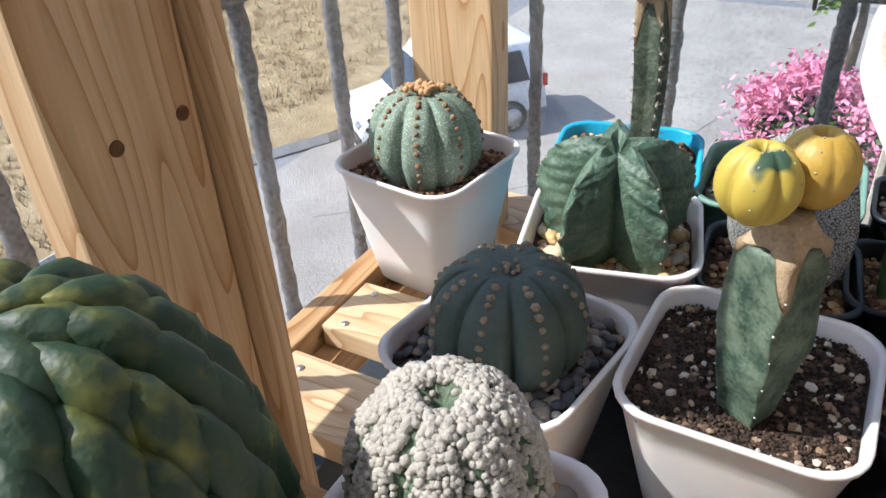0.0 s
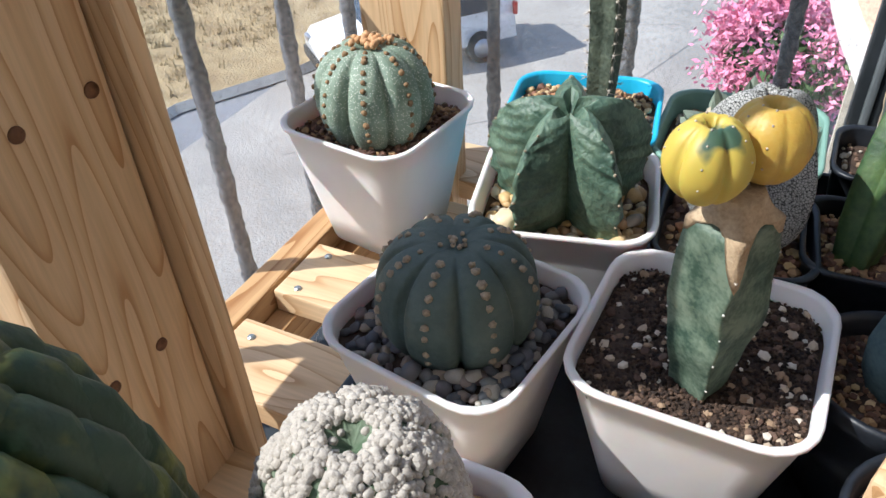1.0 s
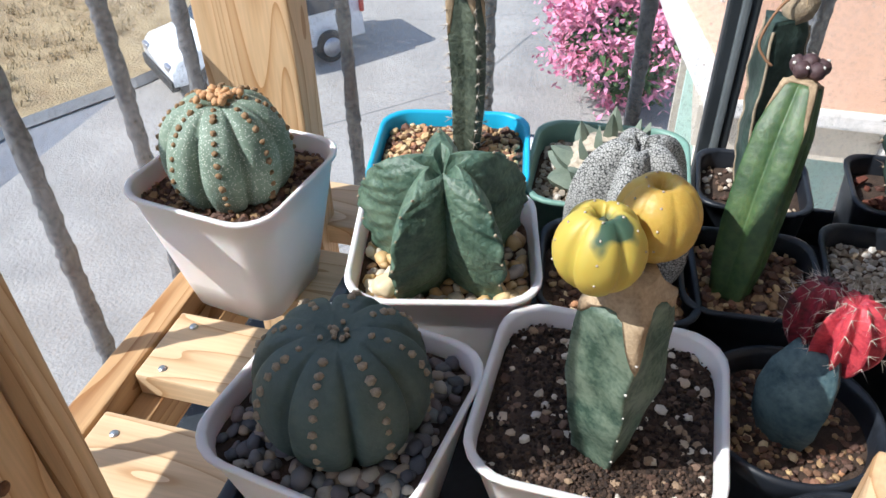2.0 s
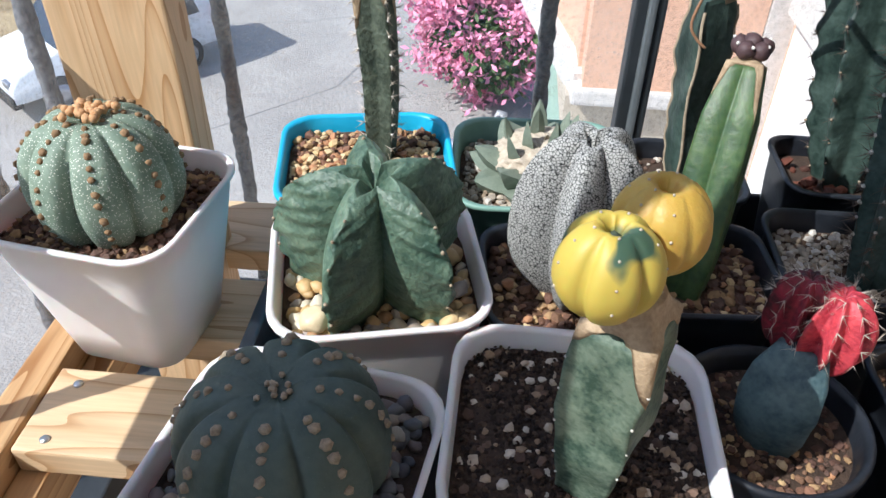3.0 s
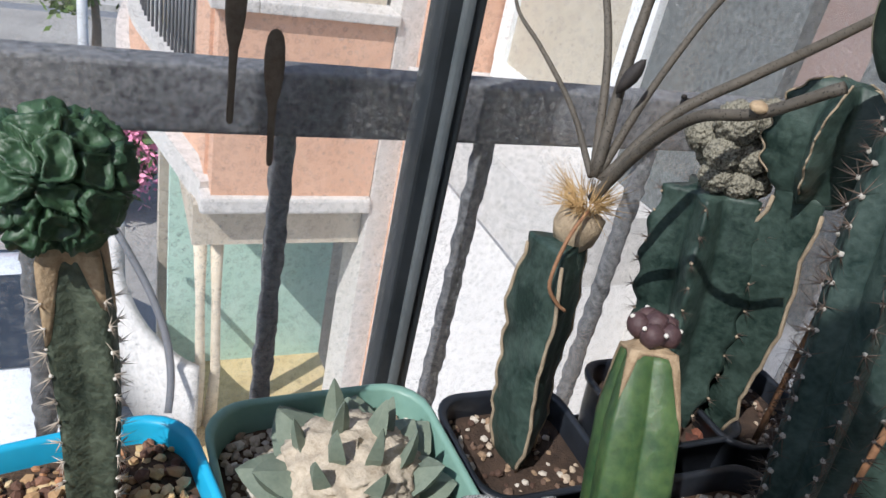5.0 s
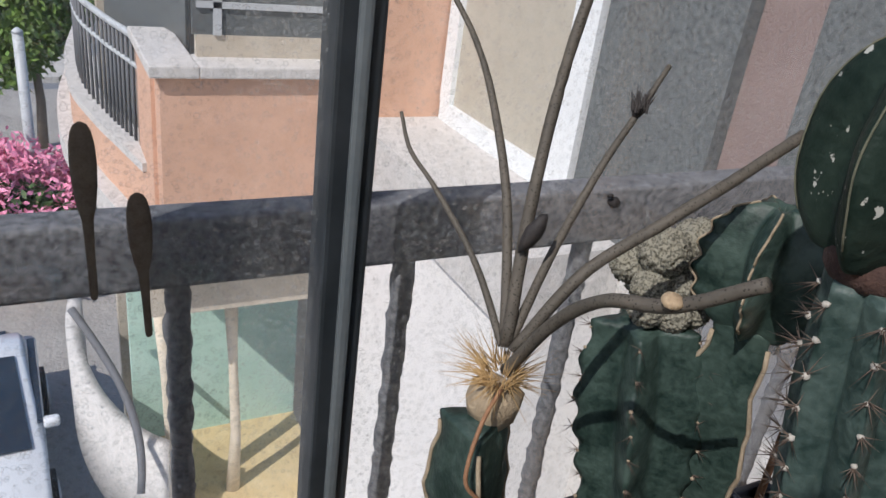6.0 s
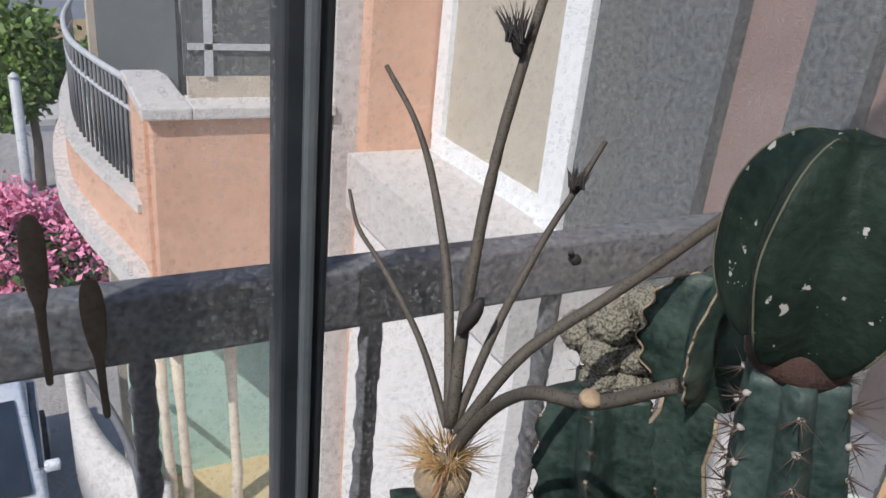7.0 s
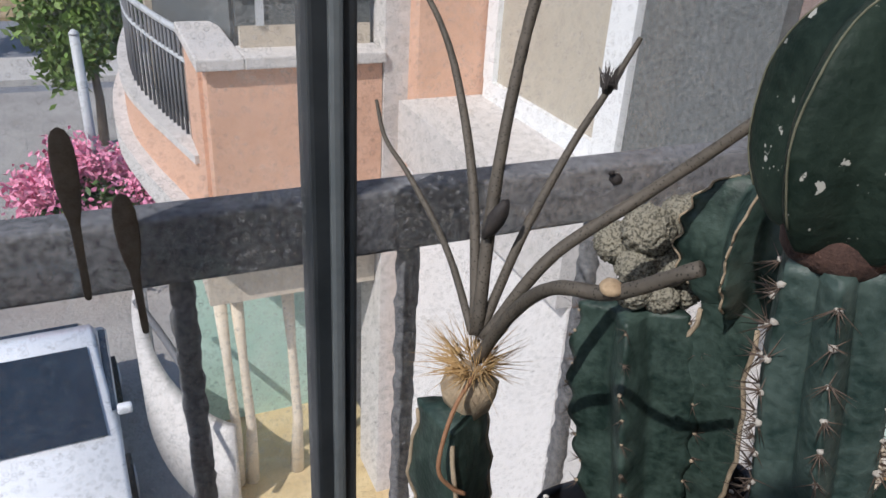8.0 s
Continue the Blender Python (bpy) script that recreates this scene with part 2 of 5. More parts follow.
M_TANSTONE = ramp_island(mat("tan pumice", (0.6, 0.6, 0.6), (1, 1, 1), 400, 0.8, 0.3), [(0.58, 0.40, 0.20), (0.42, 0.26, 0.13), (0.68, 0.52, 0.30), (0.26, 0.13, 0.08), (0.48, 0.24, 0.12), (0.62, 0.44, 0.22), (0.14, 0.07, 0.045)])
M_BROWNSTONE = ramp_island(mat("brown grit", (0.6, 0.6, 0.6), (1, 1, 1), 400, 0.85, 0.3), [(0.16, 0.08, 0.05), (0.22, 0.12, 0.07), (0.10, 0.05, 0.035), (0.38, 0.24, 0.12), (0.13, 0.075, 0.055)])
CREAMS = [(0.66, 0.48, 0.25), (0.54, 0.36, 0.17), (0.32, 0.26, 0.21), (0.68, 0.60, 0.46), (0.44, 0.26, 0.13), (0.40, 0.35, 0.31), (0.60, 0.40, 0.18)]
M_CREAMSTONE = ramp_island(mat("cream pebbles", (0.65, 0.65, 0.65), (1, 1, 1), 250, 0.5, 0.15), CREAMS, True)
M_PALEGRIT = ramp_island(mat("pale gravel", (0.65, 0.65, 0.65), (1, 1, 1), 400, 0.85, 0.2), [(0.42, 0.35, 0.27), (0.34, 0.29, 0.23), (0.50, 0.43, 0.34), (0.30, 0.23, 0.16), (0.58, 0.54, 0.48)])
M_PERLITE = ramp_island(mat("pale perlite crumbs", (0.7, 0.7, 0.7), (1, 1, 1), 500, 0.9, 0.3), [(0.50, 0.40, 0.30), (0.60, 0.54, 0.46), (0.32, 0.22, 0.14), (0.16, 0.10, 0.07), (0.09, 0.05, 0.035)])
M_REDLAVA = ramp_island(mat("red lava grit", (0.6, 0.6, 0.6), (1, 1, 1), 400, 0.9, 0.4), [(0.12, 0.035, 0.02), (0.08, 0.03, 0.02), (0.2, 0.07, 0.04)])
M_ASTERIAS = speckled("blue-green cactus skin", (0.045, 0.072, 0.062), (0.080, 0.112, 0.096), (0.12, 0.15, 0.13), 700, 0.10, 0.6)
M_SAGE = speckled("sage cactus skin", (0.13, 0.19, 0.14), (0.23, 0.30, 0.23), (0.62, 0.64, 0.56), 780, 0.30, 0.65)
M_FERN = mat("deep green ruffled skin", (0.038, 0.080, 0.055), (0.125, 0.190, 0.130), 60, 0.5, 0.6, sub=0.05, spread=0.32)
M_MAZE = maze("white maze fleece", (0.007, 0.009, 0.009), (0.40, 0.40, 0.38), 720, 0.05, 0.10)
M_COLLAR = mat("red-brown bark callus", (0.028, 0.014, 0.011), (0.090, 0.048, 0.036), 220, 0.9, 0.9)
M_SKINEDGE = mat("dull brown-green rib edge", (0.075, 0.080, 0.050), (0.16, 0.155, 0.105), 260, 0.8, 0.4)
M_CALLUS = mat("brown callus", (0.025, 0.012, 0.009), (0.07, 0.036, 0.026), 160, 0.85, 0.5)
M_STEMGREEN = mat("green stem skin", (0.022, 0.060, 0.020), (0.075, 0.130, 0.042), 48, 0.5, 0.15, sub=0.15, spread=0.32)
M_GRAFTGREEN = mat("weathered green stem", (0.032, 0.066, 0.046), (0.150, 0.200, 0.145), 90, 0.55, 0.25, spread=0.32)
M_GREYSTEM = mat("grey-brown green stem skin", (0.020, 0.032, 0.021), (0.095, 0.118, 0.082), 70, 0.65, 0.6, spread=0.32)
M_DARKSTEM = mat("dark green column skin", (0.011, 0.025, 0.020), (0.052, 0.082, 0.068), 55, 0.5, 0.25, spread=0.32)
M_BLUESTEM = mat("blue-green column skin", (0.014, 0.032, 0.028), (0.066, 0.098, 0.087), 55, 0.5, 0.3, spread=0.32)
for m in (M_DARKSTEM, M_BLUESTEM, M_GRAFTGREEN, M_CALLUS):
    m.node_tree.nodes["Principled BSDF"].inputs["Specular IOR Level"].default_value = 0.35
M_STUB = mat("blue stub skin", (0.026, 0.060, 0.075), (0.10, 0.155, 0.16), 70, 0.5, 0.2, spread=0.32)
M_CORK = mat("dry cork edge", (0.22, 0.17, 0.11), (0.42, 0.34, 0.24), 200, 0.85, 0.4)
M_SCAR = mat("tan graft scar", (0.24, 0.165, 0.095), (0.47, 0.355, 0.225), 130, 0.8, 0.5, spread=0.45)
M_YELLOW = mat("yellow cactus skin", (0.44, 0.275, 0.04), (0.52, 0.345, 0.07), 70, 0.5, 0.2, sub=0.2)
M_YELLOWGREEN = mat("yellow skin with green flecks", (0.045, 0.09, 0.055), (0.49, 0.375, 0.065), 62, 0.5, 0.12, fine=1.0, spread=0.25, sub=0.2, detail=0.5)
M_YELLOWGREEN.node_tree.nodes["Color Ramp"].color_ramp.elements[0].position = 0.345
M_YELLOWGREEN.node_tree.nodes["Color Ramp"].color_ramp.elements[1].position = 0.395
M_RED = mat("red cactus skin", (0.24, 0.012, 0.03), (0.70, 0.085, 0.10), 120, 0.5, 0.5, sub=0.1, spread=0.5)
M_REDDARK = mat("dark red cactus skin", (0.04, 0.01, 0.012), (0.30, 0.02, 0.04), 60, 0.5, 0.3, spread=0.3)
M_PURPLE = mat("purple-brown knob", (0.045, 0.022, 0.025), (0.09, 0.05, 0.05), 200, 0.6, 0.4)
M_AREOLE = mat("beige areole felt", (0.20, 0.155, 0.105), (0.40, 0.32, 0.23), 700, 0.95, 0.4)
M_AREBROWN = mat("brown areole felt", (0.16, 0.095, 0.045), (0.34, 0.22, 0.12), 700, 0.95, 0.5)
M_AREGREY = mat("grey areole felt", (0.26, 0.24, 0.21), (0.46, 0.43, 0.38), 700, 0.95, 0.3)
M_AREWHITE = mat("white areole felt", (0.55, 0.52, 0.47), (0.70, 0.67, 0.62), 700, 0.95, 0.3)
M_SPINE = mat("brown spines", (0.05, 0.035, 0.026), (0.14, 0.10, 0.075), 400, 0.6, 0.0)
M_SPINEPALE = mat("pale spines", (0.40, 0.34, 0.27), (0.60, 0.52, 0.44), 400, 0.6, 0.0)
M_CREST = mat("crested green skin", (0.010, 0.034, 0.018), (0.055, 0.115, 0.055), 110, 0.5, 0.25)
M_LUMP = labyrinth("cracked grey-green skin", (0.10, 0.094, 0.072), (0.235, 0.22, 0.17), 1000, 0.36, 0.52)
M_WOOL = mat("woolly grey felt", (0.31, 0.285, 0.25), (0.52, 0.48, 0.425), 350, 0.95, 0.8)
M_WOOLSKIN = mat("green skin under felt", (0.035, 0.080, 0.035), (0.16, 0.20, 0.14), 120, 0.8, 0.4)
M_VARIEG = mat("green and yellow tubercle skin", (0.016, 0.042, 0.018), (0.22, 0.21, 0.030), 26, 0.55, 0.3, spread=0.30, sub=0.05)
M_VARIEG.node_tree.nodes["Color Ramp"].color_ramp.elements[1].position = 0.66
M_VARIEG.node_tree.nodes["Color Ramp"].color_ramp.elements[0].position = 0.47
M_LEAF = mat("grey-green tubercle leaf", (0.14, 0.18, 0.14), (0.22, 0.26, 0.20), 120, 0.6, 0.2)
M_FLAKE = mat("cream dried flower flakes", (0.34, 0.28, 0.21), (0.56, 0.49, 0.39), 150, 0.85, 0.6)
M_STALK = speckled("grey-brown stalk", (0.060, 0.052, 0.041), (0.105, 0.090, 0.071), (0.024, 0.020, 0.015), 900, 0.3, 0.7)
M_HAIR = mat("golden fibre", (0.27, 0.16, 0.06), (0.52, 0.36, 0.17), 300, 0.8, 0.0)
M_BULB = mat("corky bulb", (0.26, 0.20, 0.13), (0.42, 0.33, 0.22), 160, 0.85, 0.7)
M_DARKPOD = mat("black dried pod", (0.012, 0.010, 0.010), (0.04, 0.033, 0.03), 300, 0.7, 0.5)
M_STICK = mat("brown stick", (0.20, 0.10, 0.05), (0.32, 0.17, 0.09), 300, 0.8, 0.3)
M_FRAME = mat("dark grey aluminium", (0.018, 0.023, 0.027), (0.034, 0.040, 0.046), 30, 0.5, 0.05)
M_FRAMELIGHT = mat("grey rubber strip", (0.12, 0.14, 0.15), (0.17, 0.19, 0.20), 30, 0.5, 0.05)
M_IRON = mat("rough grey-painted iron", (0.035, 0.038, 0.046), (0.24, 0.245, 0.26), 260, 0.7, 1.0, spread=0.5)
M_SMUDGE = mat("dried brown drip", (0.10, 0.075, 0.055), (0.16, 0.13, 0.10), 200, 0.9, 0.2)
M_GLASS = glass("stained window glass")
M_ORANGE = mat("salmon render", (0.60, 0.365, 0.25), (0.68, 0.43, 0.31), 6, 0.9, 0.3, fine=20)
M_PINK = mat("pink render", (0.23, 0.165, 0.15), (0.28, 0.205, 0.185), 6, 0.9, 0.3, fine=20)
M_WHITEWALL = mat("white roughcast", (0.52, 0.50, 0.47), (0.70, 0.67, 0.64), 22, 0.9, 0.8, fine=12)
M_GREYSTUCCO = mat("grey pebble-dash", (0.050, 0.056, 0.058), (0.175, 0.19, 0.19), 60, 0.9, 1.0, fine=4)
M_WINFRAME = mat("white window frame", (0.72, 0.74, 0.74), (0.80, 0.82, 0.82), 10, 0.5, 0.05)
M_ROLLER = mat("beige roller blind", (0.40, 0.36, 0.29), (0.48, 0.44, 0.36), 8, 0.7, 0.1)
M_BEIGE = mat("beige concrete", (0.45, 0.39, 0.31), (0.56, 0.50, 0.41), 9, 0.9, 0.4, fine=12)
M_MINTWALL = mat("pale green tiled wall", (0.40, 0.58, 0.49), (0.52, 0.68, 0.59), 4, 0.6, 0.1, fine=10)
M_SAND = mat("sandy tile floor", (0.50, 0.38, 0.20), (0.62, 0.50, 0.29), 7, 0.8, 0.2, fine=12)
M_COLUMN = mat("cream balustrade", (0.58, 0.50, 0.38), (0.70, 0.62, 0.50), 12, 0.8, 0.2)
M_ROAD = mat("worn pale concrete road", (0.27, 0.255, 0.235), (0.40, 0.38, 0.35), 0.8, 0.9, 0.3, fine=30)
M_ASPHALT = mat("grey asphalt", (0.16, 0.17, 0.19), (0.24, 0.25, 0.27), 0.9, 0.9, 0.3, fine=40)
M_DRYGRASS = mat("dry grass lot", (0.22, 0.15, 0.075), (0.50, 0.39, 0.22), 1.5, 0.95, 0.8, fine=14, spread=0.6)
M_KERB = mat("concrete kerb", (0.40, 0.38, 0.35), (0.52, 0.50, 0.46), 4, 0.9, 0.3)
M_CARWHITE = mat("white car paint", (0.74, 0.76, 0.78), (0.80, 0.82, 0.84), 3, 0.25, 0.0, coat=0.6)
M_CARGLASS = mat("dark car glass", (0.015, 0.022, 0.035), (0.03, 0.042, 0.06), 3, 0.08, 0.0)
M_TYRE = mat("black tyre", (0.012, 0.012, 0.012), (0.03, 0.03, 0.03), 30, 0.8, 0.2)
M_RIM = mat("grey wheel rim", (0.4, 0.4, 0.42), (0.5, 0.5, 0.52), 30, 0.4, 0.05, metal=0.8)
M_LAMPRED = mat("red tail light", (0.4, 0.01, 0.01), (0.5, 0.03, 0.02), 30, 0.3, 0.0)
M_PINKFLOWER = mat("pink blossom", (0.66, 0.16, 0.30), (0.86, 0.40, 0.52), 9, 0.7, 0.0, island=0.25)
M_BUSHLEAF = mat("oleander leaf", (0.035, 0.075, 0.02), (0.09, 0.15, 0.045), 5, 0.6, 0.0, island=0.4)
M_TREELEAF = mat("tree leaf", (0.06, 0.12, 0.02), (0.16, 0.24, 0.05), 3, 0.6, 0.0, island=0.4)
M_BARK = mat("grey bark", (0.12, 0.09, 0.07), (0.22, 0.18, 0.14), 14, 0.9, 0.6)
M_POLE = mat("galvanised pole", (0.42, 0.44, 0.45), (0.52, 0.54, 0.55), 6, 0.5, 0.1)
M_PLASTER = mat("white interior plaster", (0.70, 0.68, 0.66), (0.76, 0.74, 0.72), 5, 0.9, 0.1)
M_FLOOR = mat("beige floor tile", (0.45, 0.40, 0.34), (0.52, 0.47, 0.41), 4, 0.4, 0.05)


# ---- building helpers ----
def part(name, bm, material, parent=None, label="", smooth=True):
    me = bpy.data.meshes.new(name)
    if isinstance(bm, tuple):
        me.from_pydata(bm[0], [], bm[1])
    else:
        bm.to_mesh(me)
        bm.free()
    me.materials.append(material)
    if smooth:
        me.shade_smooth()
    ob = new(name, me)
    if parent:
        ob.parent = parent
    if label:
        ob["label"] = label
    if name in ("areoles", "spines", "wool", "gravel", "soil_grit", "fibre_tuft", "foliage", "blossom", "crown"):
        ob["kind"] = "stuff"
    return ob


def thing(name, label, category, at=(0, 0, 0), yaw=0.0, group="", kind=""):
    ob = new(name)
    ob.empty_display_size = 0.02
    ob.matrix_world = pose(*at, 0, 0, yaw)
    return tagged(ob, label, category, group, kind)


def box(size, at=(0, 0, 0), bevel=0.0, seg=2, rot=None):
    bm = bmesh.new()
    bmesh.ops.create_cube(bm, size=1.0)
    for v in bm.verts:
        v.co = Vector([c * s for c, s in zip(v.co, size)])
    if bevel:
        bmesh.ops.bevel(bm, geom=bm.edges[:], offset=bevel, segments=seg, affect="EDGES", profile=0.6)
    if rot:
        bmesh.ops.transform(bm, matrix=rot, verts=bm.verts)
    bmesh.ops.translate(bm, vec=at, verts=bm.verts)
    return bm


def slab(x0, x1, y0, y1, z0, z1, bevel=0.0):
    return box((x1 - x0, y1 - y0, z1 - z0), ((x0 + x1) / 2, (y0 + y1) / 2, (z0 + z1) / 2), bevel)


def rings_mesh(rings, cap0=True, cap1=True, closed=True):
    """A skin over rings of equally many points."""
    n = len(rings[0])
    verts = [tuple(p) for r in rings for p in r]
    faces = []
    for a in range(len(rings) - 1):
        for k in range(n if closed else n - 1):
            faces.append((a * n + k, a * n + (k + 1) % n, (a + 1) * n + (k + 1) % n, (a + 1) * n + k))
    if cap0:
        faces.append(tuple(range(n - 1, -1, -1)))
    if cap1:
        faces.append(tuple((len(rings) - 1) * n + k for k in range(n)))
    return verts, faces


def merged(pieces):
    verts, faces = [], []
    for v, f in pieces:
        o = len(verts)
        verts += v
        faces += [tuple(i + o for i in q) for q in f]
    return verts, faces


def tube(points, radii, sides=8, wob=0.0, rng=random):
    pts = [Vector(p) for p in points]
    rings = []
    for i, p in enumerate(pts):
        d = (pts[min(i + 1, len(pts) - 1)] - pts[max(i - 1, 0)]).normalized()
        u = d.cross(Vector((0.31, 0.2, 0.93))).normalized()
        w = d.cross(u)
        r = radii[i] if isinstance(radii, (list, tuple)) else radii
        rings.append([p + (u * math.cos(a) + w * math.sin(a)) * r * (1 + rng.uniform(-wob, wob)) for a in [2 * math.pi * k / sides for k in range(sides)]])
    return rings_mesh(rings)


def smooth_path(points, n):
    """A Catmull-Rom line through the points."""
    P = [Vector(p) for p in points]
    P = [P[0] * 2 - P[1]] + P + [P[-1] * 2 - P[-2]]
    out = []
    segs = len(P) - 3
    for k in range(n + 1):
        s = min(k / n * segs, segs - 1e-6)
        i, u = int(s), s - int(s)
        a, b, c, d = P[i:i + 4]
        out.append(0.5 * ((2 * b) + (c - a) * u + (2 * a - 5 * b + 4 * c - d) * u * u + (3 * b - a - 3 * c + d) * u ** 3))
    return out


def lerp_list(vals, v):
    s = v * (len(vals) - 1)
    i = min(int(s), len(vals) - 2)
    return vals[i] + (vals[i + 1] - vals[i]) * (s - i)


class Ribbed:
    """A ribbed cactus body. axis: points of its middle line; radii: along it; sharp: acute ribs, else fat ribs with narrow grooves; fold: flat faces between crest and crease."""

    def __init__(self, axis, radii, ribs, depth, sharp=True, turn=0.0, power=1.0, ruffle=None, wob=0.0, per=14, rows=40, seed=1, buckle=None, fold=False):
        self.buckle, self.fold = buckle, fold
        self.axis, self.radii, self.ribs, self.depth, self.sharp = axis, radii, ribs, depth, sharp
        self.turn, self.power, self.ruffle, self.wob, self.per, self.rows, self.seed = radians(turn), power, ruffle, wob, per, rows, seed
        d = (Vector(axis[-1]) - Vector(axis[0])).normalized()
        self.d = d
        self.u = (Vector((1, 0, 0)) - d * d.x).normalized()
        self.w = d.cross(self.u)
        self.path = smooth_path(axis, 60) if len(axis) > 2 else [Vector(axis[0]).lerp(Vector(axis[-1]), k / 60) for k in range(61)]

    def mid(self, v):
        s = min(max(v, 0), 1) * 60
        i = min(int(s), 59)
        return self.path[i].lerp(self.path[i + 1], s - i)

    def point(self, v, th, lift=0.0):
        R = lerp_list(self.radii, v)
        s = abs(math.sin(self.ribs * th / 2))
        s = math.asin(min(s, 1.0)) * 2 / math.pi if self.fold else s
        g = s ** self.power if self.sharp else (1 - s) ** self.power
        r = R * (1 - self.depth * g)
        if self.ruffle:
            r *= self.ruffle(v, th, g)
        a = th + self.turn
        if self.buckle:
            a += self.buckle(v, th, g)
        p = self.mid(v) + (self.u * math.cos(a) + self.w * math.sin(a)) * (r + lift)
        if self.wob:
            q = p * 45 + Vector((self.seed * 3.1, 0, 0))
            p = p + (self.u * noise.noise(q) + self.w * noise.noise(q + Vector((9, 4, 2)))) * self.wob
        return p

    def crest(self, i):
        return 2 * math.pi * (i + (0.0 if self.sharp else 0.5)) / self.ribs

    def mesh(self):
        n = self.ribs * self.per
        rings = [[self.point(k / self.rows, 2 * math.pi * j / n) for j in range(n)] for k in range(self.rows + 1)]
        return rings_mesh(rings)


def dome(zs, R, H, low=0.62, dip=0.10, n=17, top=0.85):
    """Axis points and radii of a globe that narrows to its base and dips at the crown. R: greatest radius, H: height."""
    axis, radii = [], []
    for k in range(n):
        a = math.pi * (0.20 + 0.80 * k / (n - 1))
        r = R * math.sin(a) ** top if a > math.pi / 2 else R * (low + (1 - low) * math.sin((a - 0.2 * math.pi) / (0.3 * math.pi) * math.pi / 2))
        z = zs + H * (math.cos(0.2 * math.pi) - math.cos(a)) / (math.cos(0.2 * math.pi) + 1)
        near = max(0.0, 1 - r / (0.35 * R))
        axis.append((0, 0, z - dip * H * near ** 1.5))
        radii.append(max(r, 0.0004))
    return axis, radii


def globe(axis, radii, off=(0, 0), **kw):
    b = Ribbed([(x + off[0], y + off[1], z) for x, y, z in axis], radii, **kw)
    b.path = [Vector((off[0], off[1], lerp_list([p[2] for p in axis], k / 60))) for k in range(61)]
    b.d, b.u, b.w = Vector((0, 0, 1)), Vector((1, 0, 0)), Vector((0, 1, 0))
    return b


def ico(sub=1):
    bm = bmesh.new()
    bmesh.ops.create_icosphere(bm, subdivisions=sub, radius=1.0)
    v, f = [v.co.copy() for v in bm.verts], [tuple(q.index for q in p.verts) for p in bm.faces]
    bm.free()
    return v, f


ICO1, ICO2 = ico(1), ico(2)


def blob(at, size, rng, rough=0.2, ball=None, turn=True):
    v, f = ball or ICO1
    s = size if isinstance(size, (tuple, list)) else (size, size, size)
    rot = Euler((rng.uniform(-0.5, 0.5), rng.uniform(-0.5, 0.5), rng.uniform(0, 6.3))).to_matrix() if turn else Matrix.Identity(3)
    o = Vector((rng.uniform(-9, 9), rng.uniform(-9, 9), rng.uniform(-9, 9)))
    return [tuple(Vector(at) + rot @ Vector([c * k * (1 + rough * noise.noise(p * 1.3 + o)) for c, k in zip(p, s)])) for p in v], f


def spine(p, d, length, r):
    """A three-sided thorn."""
    d = d.normalized()
    u = d.cross(Vector((0.3, 0.5, 0.81))).normalized()
    w = d.cross(u)
    base = [p + (u * math.cos(a) + w * math.sin(a)) * r for a in (0, 2.1, 4.2)]
    return [tuple(q) for q in base] + [tuple(p + d * length)], [(0, 1, 3), (1, 2, 3), (2, 0, 3)]


def areoles(body, vs, size, rng, lift=0.0, squash=0.6, ribs=None, jitter=0.015):
    out = []
    for i in ribs if ribs is not None else range(body.ribs):
        for v in vs:
            vv = min(max(v + rng.uniform(-jitter, jitter), 0.01), 0.985)
            s = size * rng.uniform(0.75, 1.2)
            out.append(blob(body.point(vv, body.crest(i), lift), (s, s, s * squash + s * 0.3), rng, 0.35))
    return merged(out)


def spines(body, vs, length, r, rng, count=4, spread=0.9, ribs=None):
    out = []
    for i in ribs if ribs is not None else range(body.ribs):
        for v in vs:
            p = body.point(min(max(v, 0.01), 0.98), body.crest(i))
            n = (p - body.mid(v)).normalized()
            for _ in range(count):
                d = n + Vector((rng.uniform(-1, 1), rng.uniform(-1, 1), rng.uniform(-1, 1))) * spread
                out.append(spine(p, d, length * rng.uniform(0.6, 1.25), r))
    return merged(out)


def square_ring(a, z, corner, n=5):
    """A rounded square of half width a."""
    out = []
    for q in range(4):
        cx, cy = ((1, 1), (-1, 1), (-1, -1), (1, -1))[q]
        for k in range(n + 1):
            t = math.pi / 2 * (q + k / n)
            out.append((cx * (a - corner) + corner * math.cos(t), cy * (a - corner) + corner * math.sin(t), z))
    return out


